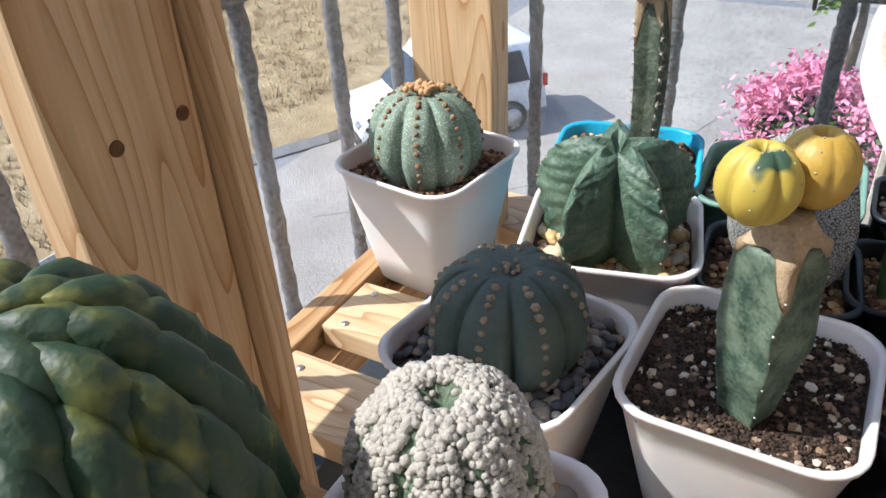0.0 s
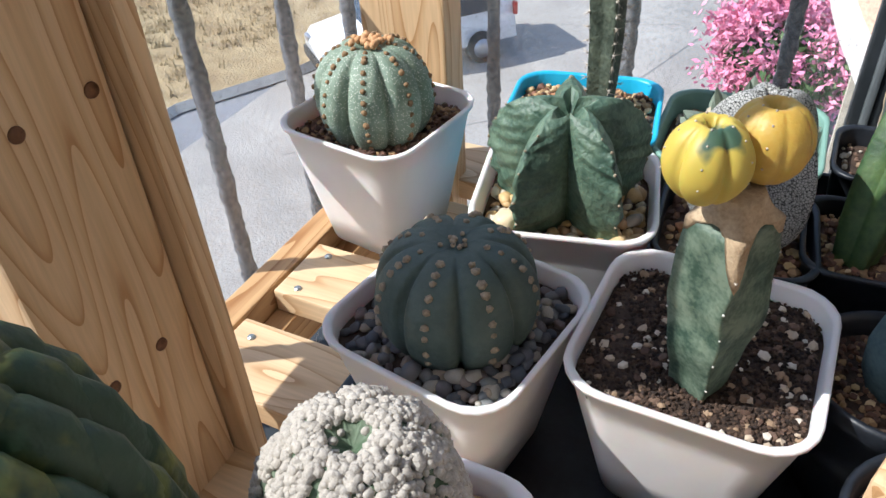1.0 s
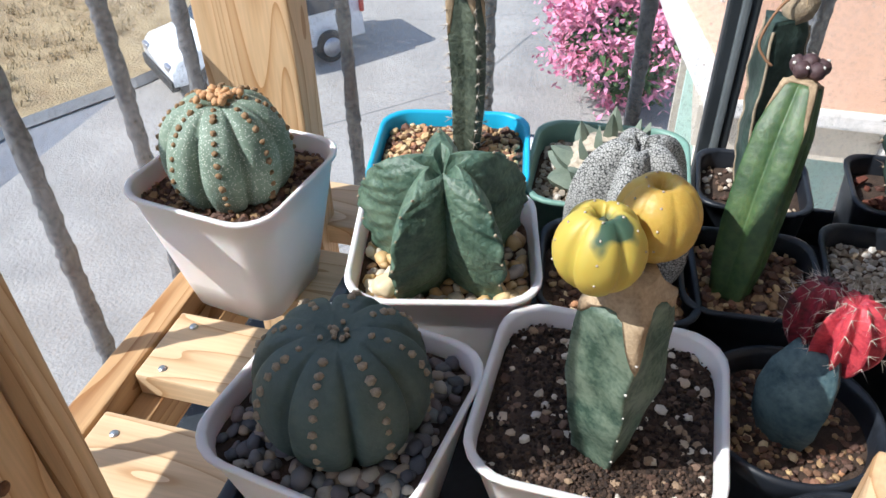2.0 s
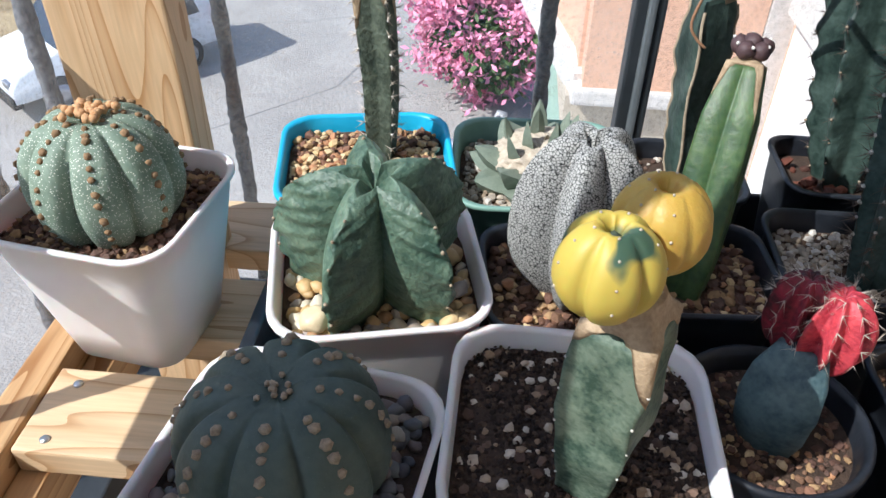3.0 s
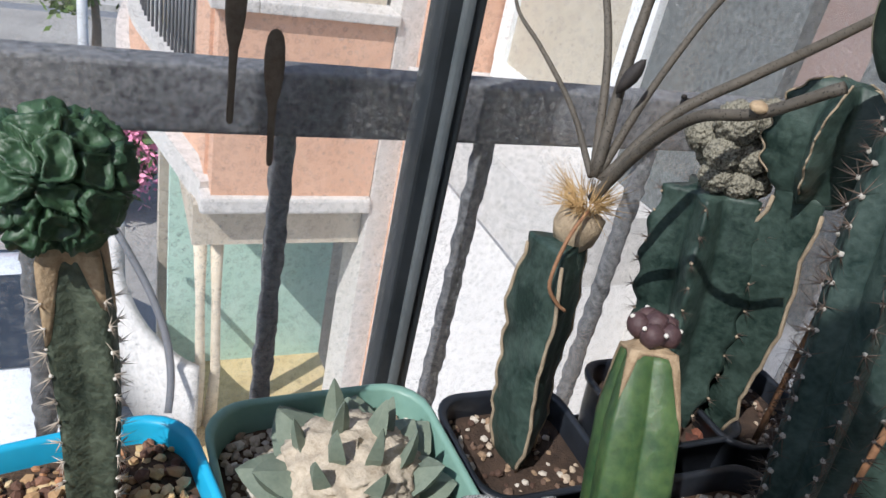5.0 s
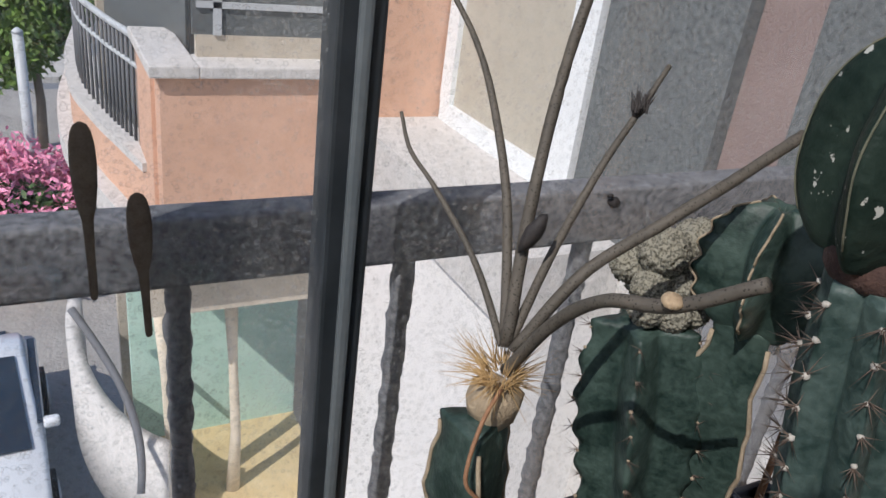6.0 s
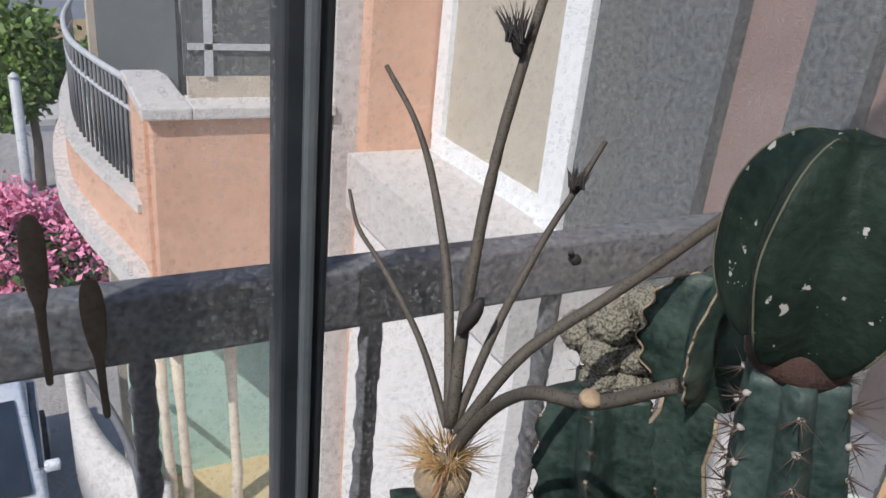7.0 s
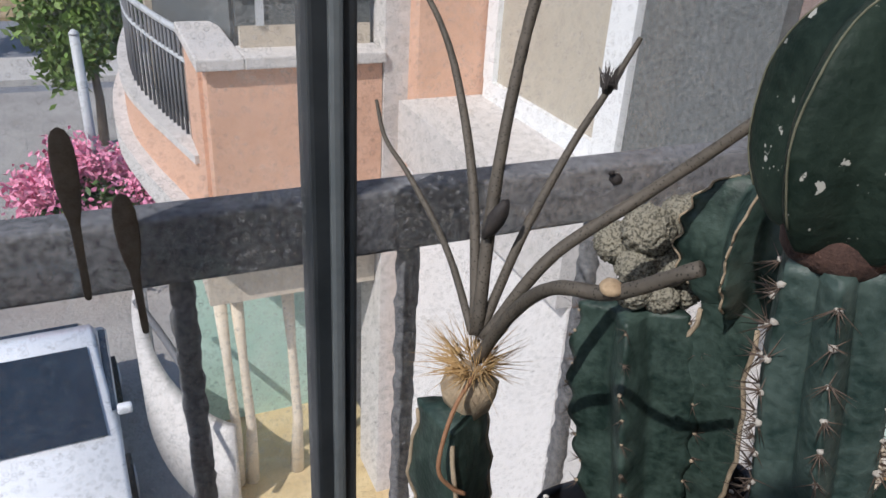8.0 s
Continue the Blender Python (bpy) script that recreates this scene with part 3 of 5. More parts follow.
def pot_square(parent, w, h, material, taper=0.70, corner=0.36, lip=0.0018, soil=0.012, soil_mat=None, wall=0.0014, flat=0.0):
    """A thin-walled square pot with clipped corners, a lip, drain feet and its soil."""
    a, b = w / 2, w / 2 * taper
    def at(f, inset=0.0):
        r = b + (a - b) * f - inset
        return square_ring(r, h * f, corner * 2 * r * 0.5 + 0.003)
    rings = [square_ring(b * 0.3, 0.003, 0.005), square_ring(b * 0.94, 0.003, corner * b), square_ring(b * 0.97, 0, corner * b), at(0.0), at(0.25), at(0.5), at(0.75)]
    top = square_ring(a, h - lip * 1.6, corner * a + 0.003)
    rings += [square_ring(a - 0.0008, h - lip * 2.0, corner * a + 0.003), square_ring(a + 0.0010, h - lip * 1.7, corner * a + 0.003), square_ring(a + 0.0014, h - lip * 0.3, corner * a + 0.003), square_ring(a + 0.0006, h, corner * a + 0.003),
              square_ring(a - wall, h - 0.0003, corner * a + 0.003), square_ring(a - wall - 0.0006, h - lip, corner * a + 0.003)]
    r2 = b + (a - b) * (1 - soil / h) - wall
    rings += [square_ring(r2, h - soil - 0.004, corner * a + 0.003)]
    part("pot_wall", rings_mesh(rings, True, False), material, parent)
    sm = soil_mat or M_SOIL
    rng = random.Random(int(w * 1e5) + int(h * 1e5))
    rr = []
    for f in (1.0, 0.85, 0.65, 0.45, 0.25, 0.06):
        rr.append([(x * f, y * f, h - soil + (0.002 * noise.noise(Vector((x * f * 70, y * f * 70, w * 99))) if f < 1 else -0.001)) for x, y, _ in square_ring(r2 + 0.0004, 0, corner * a + 0.003)])
    part("soil", rings_mesh(rr, False, True), sm, parent)
    return r2, h - soil


def pot_round(parent, r, h, material, taper=0.74, soil=0.012, soil_mat=None):
    def ring(q, z):
        return [(q * math.cos(2 * math.pi * k / 40), q * math.sin(2 * math.pi * k / 40), z) for k in range(40)]
    b = r * taper
    rings = [ring(b * 0.3, 0.003), ring(b * 0.93, 0.003), ring(b, 0), ring(b + (r - b) * 0.5, h * 0.5), ring(r * 0.965, h - 0.013), ring(r, h - 0.0125), ring(r + 0.001, h - 0.002), ring(r, h), ring(r - 0.002, h), ring(r - 0.0035, h - 0.004), ring(r - 0.005, h - soil - 0.003)]
    part("pot_wall", rings_mesh(rings, True, False), material, parent)
    rr = [[(x * f, y * f, h - soil + (0.0018 * noise.noise(Vector((x * f * 80, y * f * 80, r * 99))) if f < 1 else 0)) for x, y, _ in ring(r - 0.0045, 0)] for f in (1.0, 0.8, 0.6, 0.4, 0.2, 0.05)]
    part("soil", rings_mesh(rr, False, True), soil_mat or M_SOIL, parent)
    return r - 0.005, h - soil


def gravel(parent, half, z, size, material, seed, clear=0.0, fill=1.0, corner=0.2, flat=0.65, rnd=False, name="gravel", pile=0.5, vary=(0.6, 1.25), off=(0, 0)):
    """Loose stones laid over a pot's soil, in a layer with a second one scattered over it."""
    rng = random.Random(seed)
    out = []
    step = size * 1.75
    n = int(half / step) + 1
    for layer in range(2):
        for i in range(-n, n + 1):
            for j in range(-n, n + 1):
                if rng.random() > (fill if layer == 0 else fill * pile):
                    continue
                x, y = (i + 0.5 * layer + rng.uniform(-0.4, 0.4)) * step, (j + 0.5 * layer + rng.uniform(-0.4, 0.4)) * step
                s = size * rng.uniform(*vary)
                if rnd and math.hypot(x, y) > half - s:
                    continue
                if max(abs(x), abs(y)) > half - s or abs(x) + abs(y) > 2 * half - corner * half - 1.6 * s or math.hypot(x - off[0], y - off[1]) < clear:
                    continue
                out.append(blob((x, y, z + size * (0.15 + 0.55 * layer) + rng.uniform(-0.15, 0.15) * size), (s, s * rng.uniform(0.7, 1.0), s * flat * rng.uniform(0.8, 1.1)), rng, 0.45))
    return part(name, merged(out), material, parent, "", False)


PEBBLE_SHAPES = {}


def pebbles(parent, half, z, size, material, seed, clear=0.0, corner=0.2, pile=0.6, vary=(0.6, 1.4), off=(0, 0)):
    """River pebbles, each a stone of its own, on a few shared shapes."""
    rng = random.Random(seed)
    if material.name not in PEBBLE_SHAPES:
        shapes = []
        for _ in range(10):
            me = bpy.data.meshes.new("pebble")
            v, f = blob((0, 0, 0), (1.0, rng.uniform(0.68, 0.95), rng.uniform(0.48, 0.72)), rng, 0.38, ICO2, False)
            me.from_pydata(v, [], f)
            me.materials.append(material)
            me.shade_smooth()
            shapes.append(me)
        PEBBLE_SHAPES[material.name] = shapes
    step = size * 1.62
    n = int(half / step) + 1
    for layer in range(2):
        for i in range(-n, n + 1):
            for j in range(-n, n + 1):
                if layer and rng.random() > pile:
                    continue
                x, y = (i + 0.5 * layer + rng.uniform(-0.35, 0.35)) * step, (j + 0.5 * layer + rng.uniform(-0.35, 0.35)) * step
                s = size * rng.uniform(*vary)
                if max(abs(x), abs(y)) > half - s * 0.9 or abs(x) + abs(y) > 2 * half - corner * half - 1.5 * s or math.hypot(x - off[0], y - off[1]) < clear:
                    continue
                ob = new("pebble", rng.choice(PEBBLE_SHAPES[material.name]))
                ob.parent = parent
                ob.location = (x, y, z + size * (0.15 + 0.6 * layer) + rng.uniform(-0.15, 0.2) * size)
                ob.rotation_euler = (rng.uniform(-0.45, 0.45), rng.uniform(-0.45, 0.45), rng.uniform(0, 6.3))
                ob.scale = (s, s, s)


# ---- large structure: the room and its bay window ----
GLASS_Y, GLASS_X = 0.632, -0.335
BAR_Y, BAR_X = 0.687, -0.372


def structure(name, bm, material, label, category, smooth=False):
    return tagged(part(name, bm, material, None, "", smooth), label, category, kind="structure")


structure("floor", slab(-0.30, 1.3, -2.6, 0.60, -0.92, -0.90), M_FLOOR, "beige tiled floor under the plant shelf", "floor")
structure("wall_south", slab(-0.34, 1.42, -2.72, -2.60, -0.92, 1.7), M_PLASTER, "white plastered back wall of the room", "wall")
structure("wall_east", slab(1.30, 1.42, -2.60, 0.66, -0.92, 1.7), M_PLASTER, "white plastered side wall of the room", "wall")
structure("wall_west", slab(-0.42, -0.30, -2.60, -2.40, -0.92, 1.7), M_PLASTER, "white plastered wall beside the bay window", "wall")
structure("wall_parapet_north", slab(-0.36, 1.42, 0.605, 0.665, -1.0, -0.215), M_WHITEWALL, "white parapet wall under the front window", "wall")
structure("wall_parapet_west", slab(-0.36, -0.30, -2.40, 0.605, -1.0, -0.215), M_WHITEWALL, "white parapet wall under the side window", "wall")
structure("ceiling", slab(-0.42, 1.42, -2.72, 0.68, 1.70, 1.80), M_PLASTER, "white plastered ceiling", "ceiling")


def window(name, label, parent_label, posts, span, axis, at):
    w = thing(name, label, "window", kind="structure")
    a0, a1 = span
    def put(pn, p0, p1, z0, z1, t0, t1, m, lab=""):
        if axis == "x":
            part(pn, slab(p0, p1, at + t0, at + t1, z0, z1, 0.002), m, w, lab, False)
        else:
            part(pn, slab(at + t0, at + t1, p0, p1, z0, z1, 0.002), m, w, lab, False)
    put("window_sill", a0, a1, -0.215, -0.165, -0.03, 0.028, M_FRAME)
    put("window_head", a0, a1, 1.64, 1.70, -0.03, 0.028, M_FRAME)
    edges = [a0] + [p for p, _ in posts] + [a1]
    for p, wd in posts:
        put("mullion", p - wd / 2, p + wd / 2, -0.165, 1.64, -0.012, 0.009, M_FRAME, "dark grey aluminium mullion")
        put("rubber_strip", p - wd * 0.12, p + wd * 0.18, -0.165, 1.64, -0.0145, -0.0115, M_FRAMELIGHT, "lighter grey sealing strip")
    for k in range(len(edges) - 1):
        q = part("pane", slab(edges[k], edges[k + 1], at - 0.002, at + 0.002, -0.17, 1.65) if axis == "x" else slab(at - 0.002, at + 0.002, edges[k], edges[k + 1], -0.17, 1.65), M_GLASS, w, "", False)
        q.visible_shadow = False
    return w


window("window_1", "water-stained front window in dark grey aluminium", "", [(0.0575, 0.021), (0.80, 0.03)], (-0.33, 1.30), "x", GLASS_Y)
# Stretch behind the viewpoint is unseen, added to let skylight onto pot fronts.
window("window_2", "water-stained side window in dark grey aluminium, lengthened unseen for more skylight", "", [(-0.9, 0.03)], (-2.40, 0.60), "y", GLASS_X)
structure("corner_post", slab(-0.352, -0.320, 0.615, 0.648, -0.215, 1.70, 0.003), M_FRAME, "dark grey aluminium corner post of the bay window", "window post")


def iron_grille(name, label, axis, at, places, span, top=0.1755):
    """A grille of rough painted bars with one cross rail, standing outside the glass."""
    g = thing(name, label, "window grille")
    rng = random.Random(7)
    def rough_bar(p, z0, z1, r):
        pts = [(p, at, z0 + (z1 - z0) * k / 150) if axis == "x" else (at, p, z0 + (z1 - z0) * k / 150) for k in range(151)]
        return tube(pts, [r * (1 + 0.10 * rng.uniform(-1, 1)) for _ in pts], 9, 0.13, rng)
    for p in places:
        part("bar", rough_bar(p, -0.62, top - 0.012, 0.0066), M_IRON, g)
    a0, a1 = span
    for z, hgt in ((top, 0.037), (-0.60, 0.03)):
        part("cross_rail", slab(a0, a1, at - 0.011, at + 0.011, z - hgt / 2, z + hgt / 2, 0.003) if axis == "x" else slab(at - 0.011, at + 0.011, a0, a1, z - hgt / 2, z + hgt / 2, 0.003), M_IRON, g)
    return g


iron_grille("window_grille", "rough grey-painted iron grille in front of the glass", "x", BAR_Y, [-0.267, -0.136, -0.006, 0.120, 0.248, 0.376, 0.504, 0.632, 0.76, 0.89, 1.02, 1.15], (-0.372, 1.30))
iron_grille("window_grille", "rough grey-painted iron grille outside the side window", "y", BAR_X, [-2.3 + 0.105 * k for k in range(23)] + [0.1, 0.205, 0.305, 0.405, 0.51, 0.60], (-2.40, 0.675), 0.215)

# ---- the street ----
G = -6.1
structure("ground", slab(-150, 150, -60, 240, G - 0.3, G - 0.02), M_ASPHALT, "grey asphalt street reaching into the distance", "ground")
structure("road", slab(-9.2, 2.0, 3.5, 23.6, G - 0.02, G), M_ROAD, "sunlit pale concrete road with cracks", "road")
lot = rings_mesh([[(-90, -30, G + 0.05), (-10.5, -30, G + 0.05), (-10.5, 7.1, G + 0.05), (-10.4, 9.0, G + 0.05), (-9.15, 11.1, G + 0.06), (-8.7, 12.4, G + 0.08), (-11.0, 23.0, G + 0.12), (-90, 90, G + 0.3)]], False, True)
structure("verge", lot, M_DRYGRASS, "dry yellow grass lot beside the road", "ground")
kerb_pts = [(-10.45, -8, G + 0.04), (-10.45, 7.1, G + 0.04), (-10.3, 9.0, G + 0.04), (-9.1, 11.1, G + 0.05), (-8.6, 12.4, G + 0.06), (-10.8, 23, G + 0.08)]
structure("kerb", merged([tube([a, b], 0.13, 4) for a, b in zip(kerb_pts, kerb_pts[1:])]), M_KERB, "pale concrete kerb along the dry lot", "kerb")
structure("pavement", slab(-30, 30, 24.3, 27.0, G - 0.02, G + 0.16), M_KERB, "pale far pavement across the street", "pavement")
structure("far_verge", slab(-40, 40, 33.5, 44.0, G - 0.02, G + 0.10), M_DRYGRASS, "dry verge on the far side of the street", "ground")


def tufts(seed, n):
    rng = random.Random(seed)
    out = []
    for _ in range(n):
        x, y = rng.uniform(-20, -10.6), rng.uniform(4, 21)
        for _ in range(5):
            p = Vector((x + rng.uniform(-0.12, 0.12), y + rng.uniform(-0.12, 0.12), G + 0.04))
            out.append(spine(p, Vector((rng.uniform(-0.5, 0.5), rng.uniform(-0.5, 0.5), 1)), rng.uniform(0.08, 0.3), 0.02))
    return merged(out)


tagged(part("dry_grass", tufts(3, 1600), M_DRYGRASS), "tufts of dry yellow grass", "grass", kind="stuff")


def car(label, at, yaw, wheels=True, van=True):
    c = thing("car", label, "car", at, yaw)
    L, W, H = 3.9, 1.65, 1.75 if van else 1.42
    prof = [(-L / 2, 0.35), (-L / 2, 0.95), (-L / 2 + 0.10, H * 0.96), (-L / 2 + 0.3, H), (0.35, H), (1.05, 0.98), (L / 2 - 0.15, 0.80), (L / 2, 0.62), (L / 2, 0.32)] if van else [(-1.15, 0.35), (-1.15, 0.86), (-0.95, 0.98), (-0.42, H * 0.965), (-0.22, H * 0.99), (0.0, H * 0.99), (1.10, 0.88), (L / 2 - 0.15, 0.76), (L / 2, 0.6), (L / 2, 0.3)]
    rings = []
    for y, ins in ((-W / 2, 0.05), (-W / 2 + 0.05, 0.0), (0, 0.0), (W / 2 - 0.05, 0.0), (W / 2, 0.05)):
        rings.append([(x * (1 - ins * 0.3), y * (1.0 if z < 0.95 else 0.86), z - ins * (1 if z > 0.5 else -1)) for x, z in prof])
    part("body", rings_mesh(rings), M_CARWHITE, c)
    for s in (-1, 1):
        part("side_window", rings_mesh([[(x, s * W / 2 * k, z) for x, z in ((-1.55 if van else -0.75, 1.0), (-1.35 if van else -0.40, H - 0.14), (0.25 if van else 0.0, H - 0.14), (0.80, 1.0))] for k in (0.99, 0.90)]), M_CARGLASS, c, "", False)
    wt, wb, wz = (0.33, 1.03, 1.00) if van else (0.06, 1.06, 0.90)
    part("windscreen", rings_mesh([[(wt + o, -0.62, H - 0.05 + o), (wt + o, 0.62, H - 0.05 + o), (wb + o, 0.70, wz + o), (wb + o, -0.70, wz + o)] for o in (-0.02, 0.025)]), M_CARGLASS, c, "", False)
    back = -L / 2 if van else -1.15
    (rb, rbz), (rt, rtz) = ((back + 0.10, 0.98), (back + 0.17, H - 0.16)) if van else ((-0.93, 1.00), (-0.46, H - 0.08))
    part("rear_window", rings_mesh([[(rb - o, -0.6, rbz + o), (rb - o, 0.6, rbz + o), (rt - o, 0.55, rtz + o), (rt - o, -0.55, rtz + o)] for o in (0.0, 0.03)]), M_CARGLASS, c, "", False)
    for q in (-1, 1):
        part("wing_mirror", box((0.10, 0.16, 0.11), (0.75, q * (W / 2 + 0.07), 0.96), 0.03), M_CARWHITE, c)
    part("front_bumper", slab(L / 2 - 0.12, L / 2 + 0.05, -W / 2 + 0.03, W / 2 - 0.03, 0.25, 0.46, 0.03), M_TYRE, c)
    for s in (-1, 1):
        if van:
            part("tail_light", slab(back - 0.02, back + 0.06, s * 0.70 - 0.08, s * 0.70 + 0.08, 0.80, 1.05, 0.02), M_LAMPRED, c)
        part("headlight", slab(L / 2 - 0.14, L / 2 + 0.01, s * 0.6 - 0.13, s * 0.6 + 0.13, 0.58, 0.70, 0.02), M_RIM, c)
        for x in (-1.15 if van else -0.70, 1.2):
            tyre = part("wheel", rings_mesh([[(x + r * math.cos(a), s * (W / 2 - 0.02) + y, 0.31 + r * math.sin(a)) for a in [2 * math.pi * k / 24 for k in range(24)]] for r, y in ((0.2, -0.1), (0.31, -0.09), (0.31, 0.07), (0.2, 0.08))]), M_TYRE, c)
            part("rim", rings_mesh([[(x + r * math.cos(a), s * (W / 2 - 0.02) + y, 0.31 + r * math.sin(a)) for a in [2 * math.pi * k / 20 for k in range(20)]] for r, y in ((0.19, -0.11), (0.19, 0.09), (0.05, 0.1))]), M_RIM, tyre)
    return c


car("white van with dark windows parked by the dry lot", (-7.25, 12.6, G), 230)
car("white car with a dark windscreen parked below the balcony", (-1.25, 8.25, G), -88, van=False)


def leaves(seed, n, centre, radius, size, squash=(1, 1, 1), shell=0.35):
    """Many small leaf blades in uneven clumps."""
    rng = random.Random(seed)
    clumps = [Vector((rng.gauss(0, 1), rng.gauss(0, 1), rng.gauss(0, 1))).normalized() * rng.uniform(shell, 1.0) for _ in range(34)]
    verts, faces = [], []
    for _ in range(n):
        c = rng.choice(clumps)
        p = Vector(centre) + Vector([(a + rng.gauss(0, 0.17)) * radius * s for a, s in zip(c, squash)])
        u = Vector((rng.uniform(-1, 1), rng.uniform(-1, 1), rng.uniform(-1, 1))).normalized()
        w = u.cross(Vector((rng.uniform(-1, 1), rng.uniform(-1, 1), rng.uniform(-1, 1)))).normalized()
        s = size * rng.uniform(0.6, 1.3)
        o = len(verts)
        verts += [tuple(p - u * s), tuple(p + w * s * 0.45), tuple(p + u * s), tuple(p - w * s * 0.45)]
        faces.append((o, o + 1, o + 2, o + 3))
    return verts, faces


def oleander(at, r):
    b = thing("oleander_bush", "oleander bush covered in pink blossom at the roadside", "bush", at)
    rng = random.Random(5)
    part("trunk", merged([tube([(0, 0, 0), (rng.uniform(-0.3, 0.3), rng.uniform(-0.3, 0.3), 0.5), (rng.uniform(-0.6, 0.6) * r, rng.uniform(-0.6, 0.6) * r, 1.0 * r)], [0.04, 0.03, 0.012], 6) for _ in range(9)]), M_BARK, b)
    part("foliage", leaves(8, 5200, (0, 0, 0.85 * r), r * 0.88, 0.11, (1, 1, 0.85)), M_BUSHLEAF, b, "", False)
    part("blossom", leaves(9, 8000, (0, 0, 0.95 * r), r, 0.07, (1, 1, 0.85), 0.75), M_PINKFLOWER, b, "pink blossom clusters", False)


oleander((-0.42, 12.6, G), 1.12)


def tree(at, h, r, seed):
    b = thing("tree", "leafy green street tree across the road", "tree", at)
    rng = random.Random(seed)
    part("trunk", merged([tube([(0, 0, 0), (0.05, 0, h * 0.3), (0, 0.05, h * 0.55)], [0.12, 0.10, 0.08], 8)] + [tube([(0, 0.05, h * 0.45), (rng.uniform(-0.6, 0.6) * r, rng.uniform(-0.6, 0.6) * r, h * 0.8)], [0.06, 0.02], 6) for _ in range(6)]), M_BARK, b)
    part("crown", leaves(seed, 6000, (0, 0, h * 0.75), r, 0.12, (1, 1, 0.8)), M_TREELEAF, b, "", False)


tree((-0.25, 18.8, G), 3.6, 1.35, 21)
tree((-4.2, 28.3, G), 3.2, 1.3, 22)
post = thing("metal_post", "grey galvanised metal post beside the bush", "post", (-0.37, 13.3, G))
part("pole", tube([(0, 0, 0), (0, 0, 1.8), (0, 0, 3.70)], [0.085, 0.08, 0.075], 12), M_POLE, post)
part("cap", tube([(0, 0, 3.70), (0, 0, 3.74), (0, 0, 3.78)], [0.082, 0.07, 0.02], 12), M_POLE, post, "rounded cap")

# ---- the neighbouring house ----
HG = -3.8
house = thing("house", "salmon and white house with balconies seen through the window", "house", (0, 0, HG))


def hpart(name, bm, m, label="", parent=None, smooth=False):
    ob = part(name, bm, m, parent or house, label, smooth)
    return ob


def hz(x0, x1, y0, y1, z0, z1, bevel=0.0):
    return slab(x0, x1, y0, y1, z0 - HG, z1 - HG, bevel)


hpart("balcony_parapet", hz(0.42, 1.32, 4.10, 4.28, -1.64, -0.63), M_ORANGE, "salmon rendered balcony parapet")
hpart("parapet_coping", hz(0.60, 1.325, 4.05, 4.32, -0.63, -0.57, 0.01), M_WHITEWALL, "white coping")
hpart("balcony_side", hz(0.40, 0.56, 4.28, 4.92, -1.64, -0.63), M_ORANGE, "salmon rendered side of the balcony")
hpart("side_coping", hz(0.37, 0.60, 4.05, 4.95, -0.63, -0.57, 0.01), M_WHITEWALL, "white coping")
hpart("balcony_moulding", hz(0.36, 1.325, 4.06, 4.42, -1.74, -1.64, 0.02), M_WHITEWALL, "white moulding under the parapet")
hpart("balcony_slab", hz(0.34, 1.32, 4.18, 6.2, -2.00, -1.74), M_BEIGE, "beige concrete balcony slab")
hpart("back_wall", hz(0.3, 2.2, 6.2, 6.4, G, 2.6), M_BEIGE, "beige wall behind the balcony")
hpart("pilaster", hz(1.325, 1.46, 4.08, 4.45, G, 2.6), M_WHITEWALL, "white rendered pilaster")
hpart("corner_wall", hz(1.46, 1.86, 3.95, 4.30, G, 2.6), M_ORANGE, "salmon rendered corner wall")


def arc_wall(cx, cy, r0, r1, a0, a1, z0, z1, n=24, drop=0.0, ry=2.3):
    rings = []
    for k in range(n + 1):
        a = radians(a0 + (a1 - a0) * k / n)
        d = drop * (k / n)
        rings.append([(cx + r * math.cos(a), cy + (r - 0.66) * math.sin(a) + 0.66 * ry * math.sin(a), z - HG - d) for r, z in ((r0, z0), (r1, z0), (r1, z1), (r0, z1))])
    return rings_mesh(rings)


CURVE = smooth_path([(0.22, 8.2, 0), (0.115, 7.2, 0), (0.105, 6.2, 0), (0.205, 5.48, 0), (0.30, 5.02, 0), (0.41, 4.50, 0), (0.47, 4.20, 0)], 36)


def curved_wall(out, inn, z0, z1, last=36):
    """A wall along the curved balcony edge, from out to inn metres beside it."""
    rings = []
    for k in range(last + 1):
        q = CURVE[k]
        d = (CURVE[min(k + 1, 36)] - CURVE[max(k - 1, 0)]).normalized()
        s = Vector((-d.y, d.x, 0)) * -1
        rings.append([(q + s * o).xy[:] + (z - HG,) for o, z in ((out, z0), (-inn, z0), (-inn, z1), (out, z1))])
    return rings_mesh(rings)


hpart("curved_parapet", curved_wall(0.0, 0.10, -1.60, -1.29), M_ORANGE, "salmon curved balcony parapet")
hpart("curved_band", curved_wall(0.02, 0.16, -1.29, -1.24, 29), M_WHITEWALL, "white coping on the curved parapet")
hpart("curved_base", curved_wall(0.10, 0.10, -1.76, -1.60), M_WHITEWALL, "white rendered base of the curved balcony")
rail1 = hpart("balcony_railing", tube([(q.x + 0.07, q.y + 0.03, -0.62 - HG) for q in CURVE[:30]], 0.022, 8), M_POLE, "pale grey curved balcony handrail", smooth=True)
hpart("lower_rail", tube([(q.x + 0.07, q.y + 0.03, -0.78 - HG) for q in CURVE[:30]], 0.014, 8), M_POLE, "", rail1, True)
for q in CURVE[1:30]:
    hpart("baluster", tube([(q.x + 0.07, q.y + 0.03, -1.24 - HG), (q.x + 0.07, q.y + 0.03, -0.62 - HG)], 0.010, 6), M_IRON, "", rail1, True)
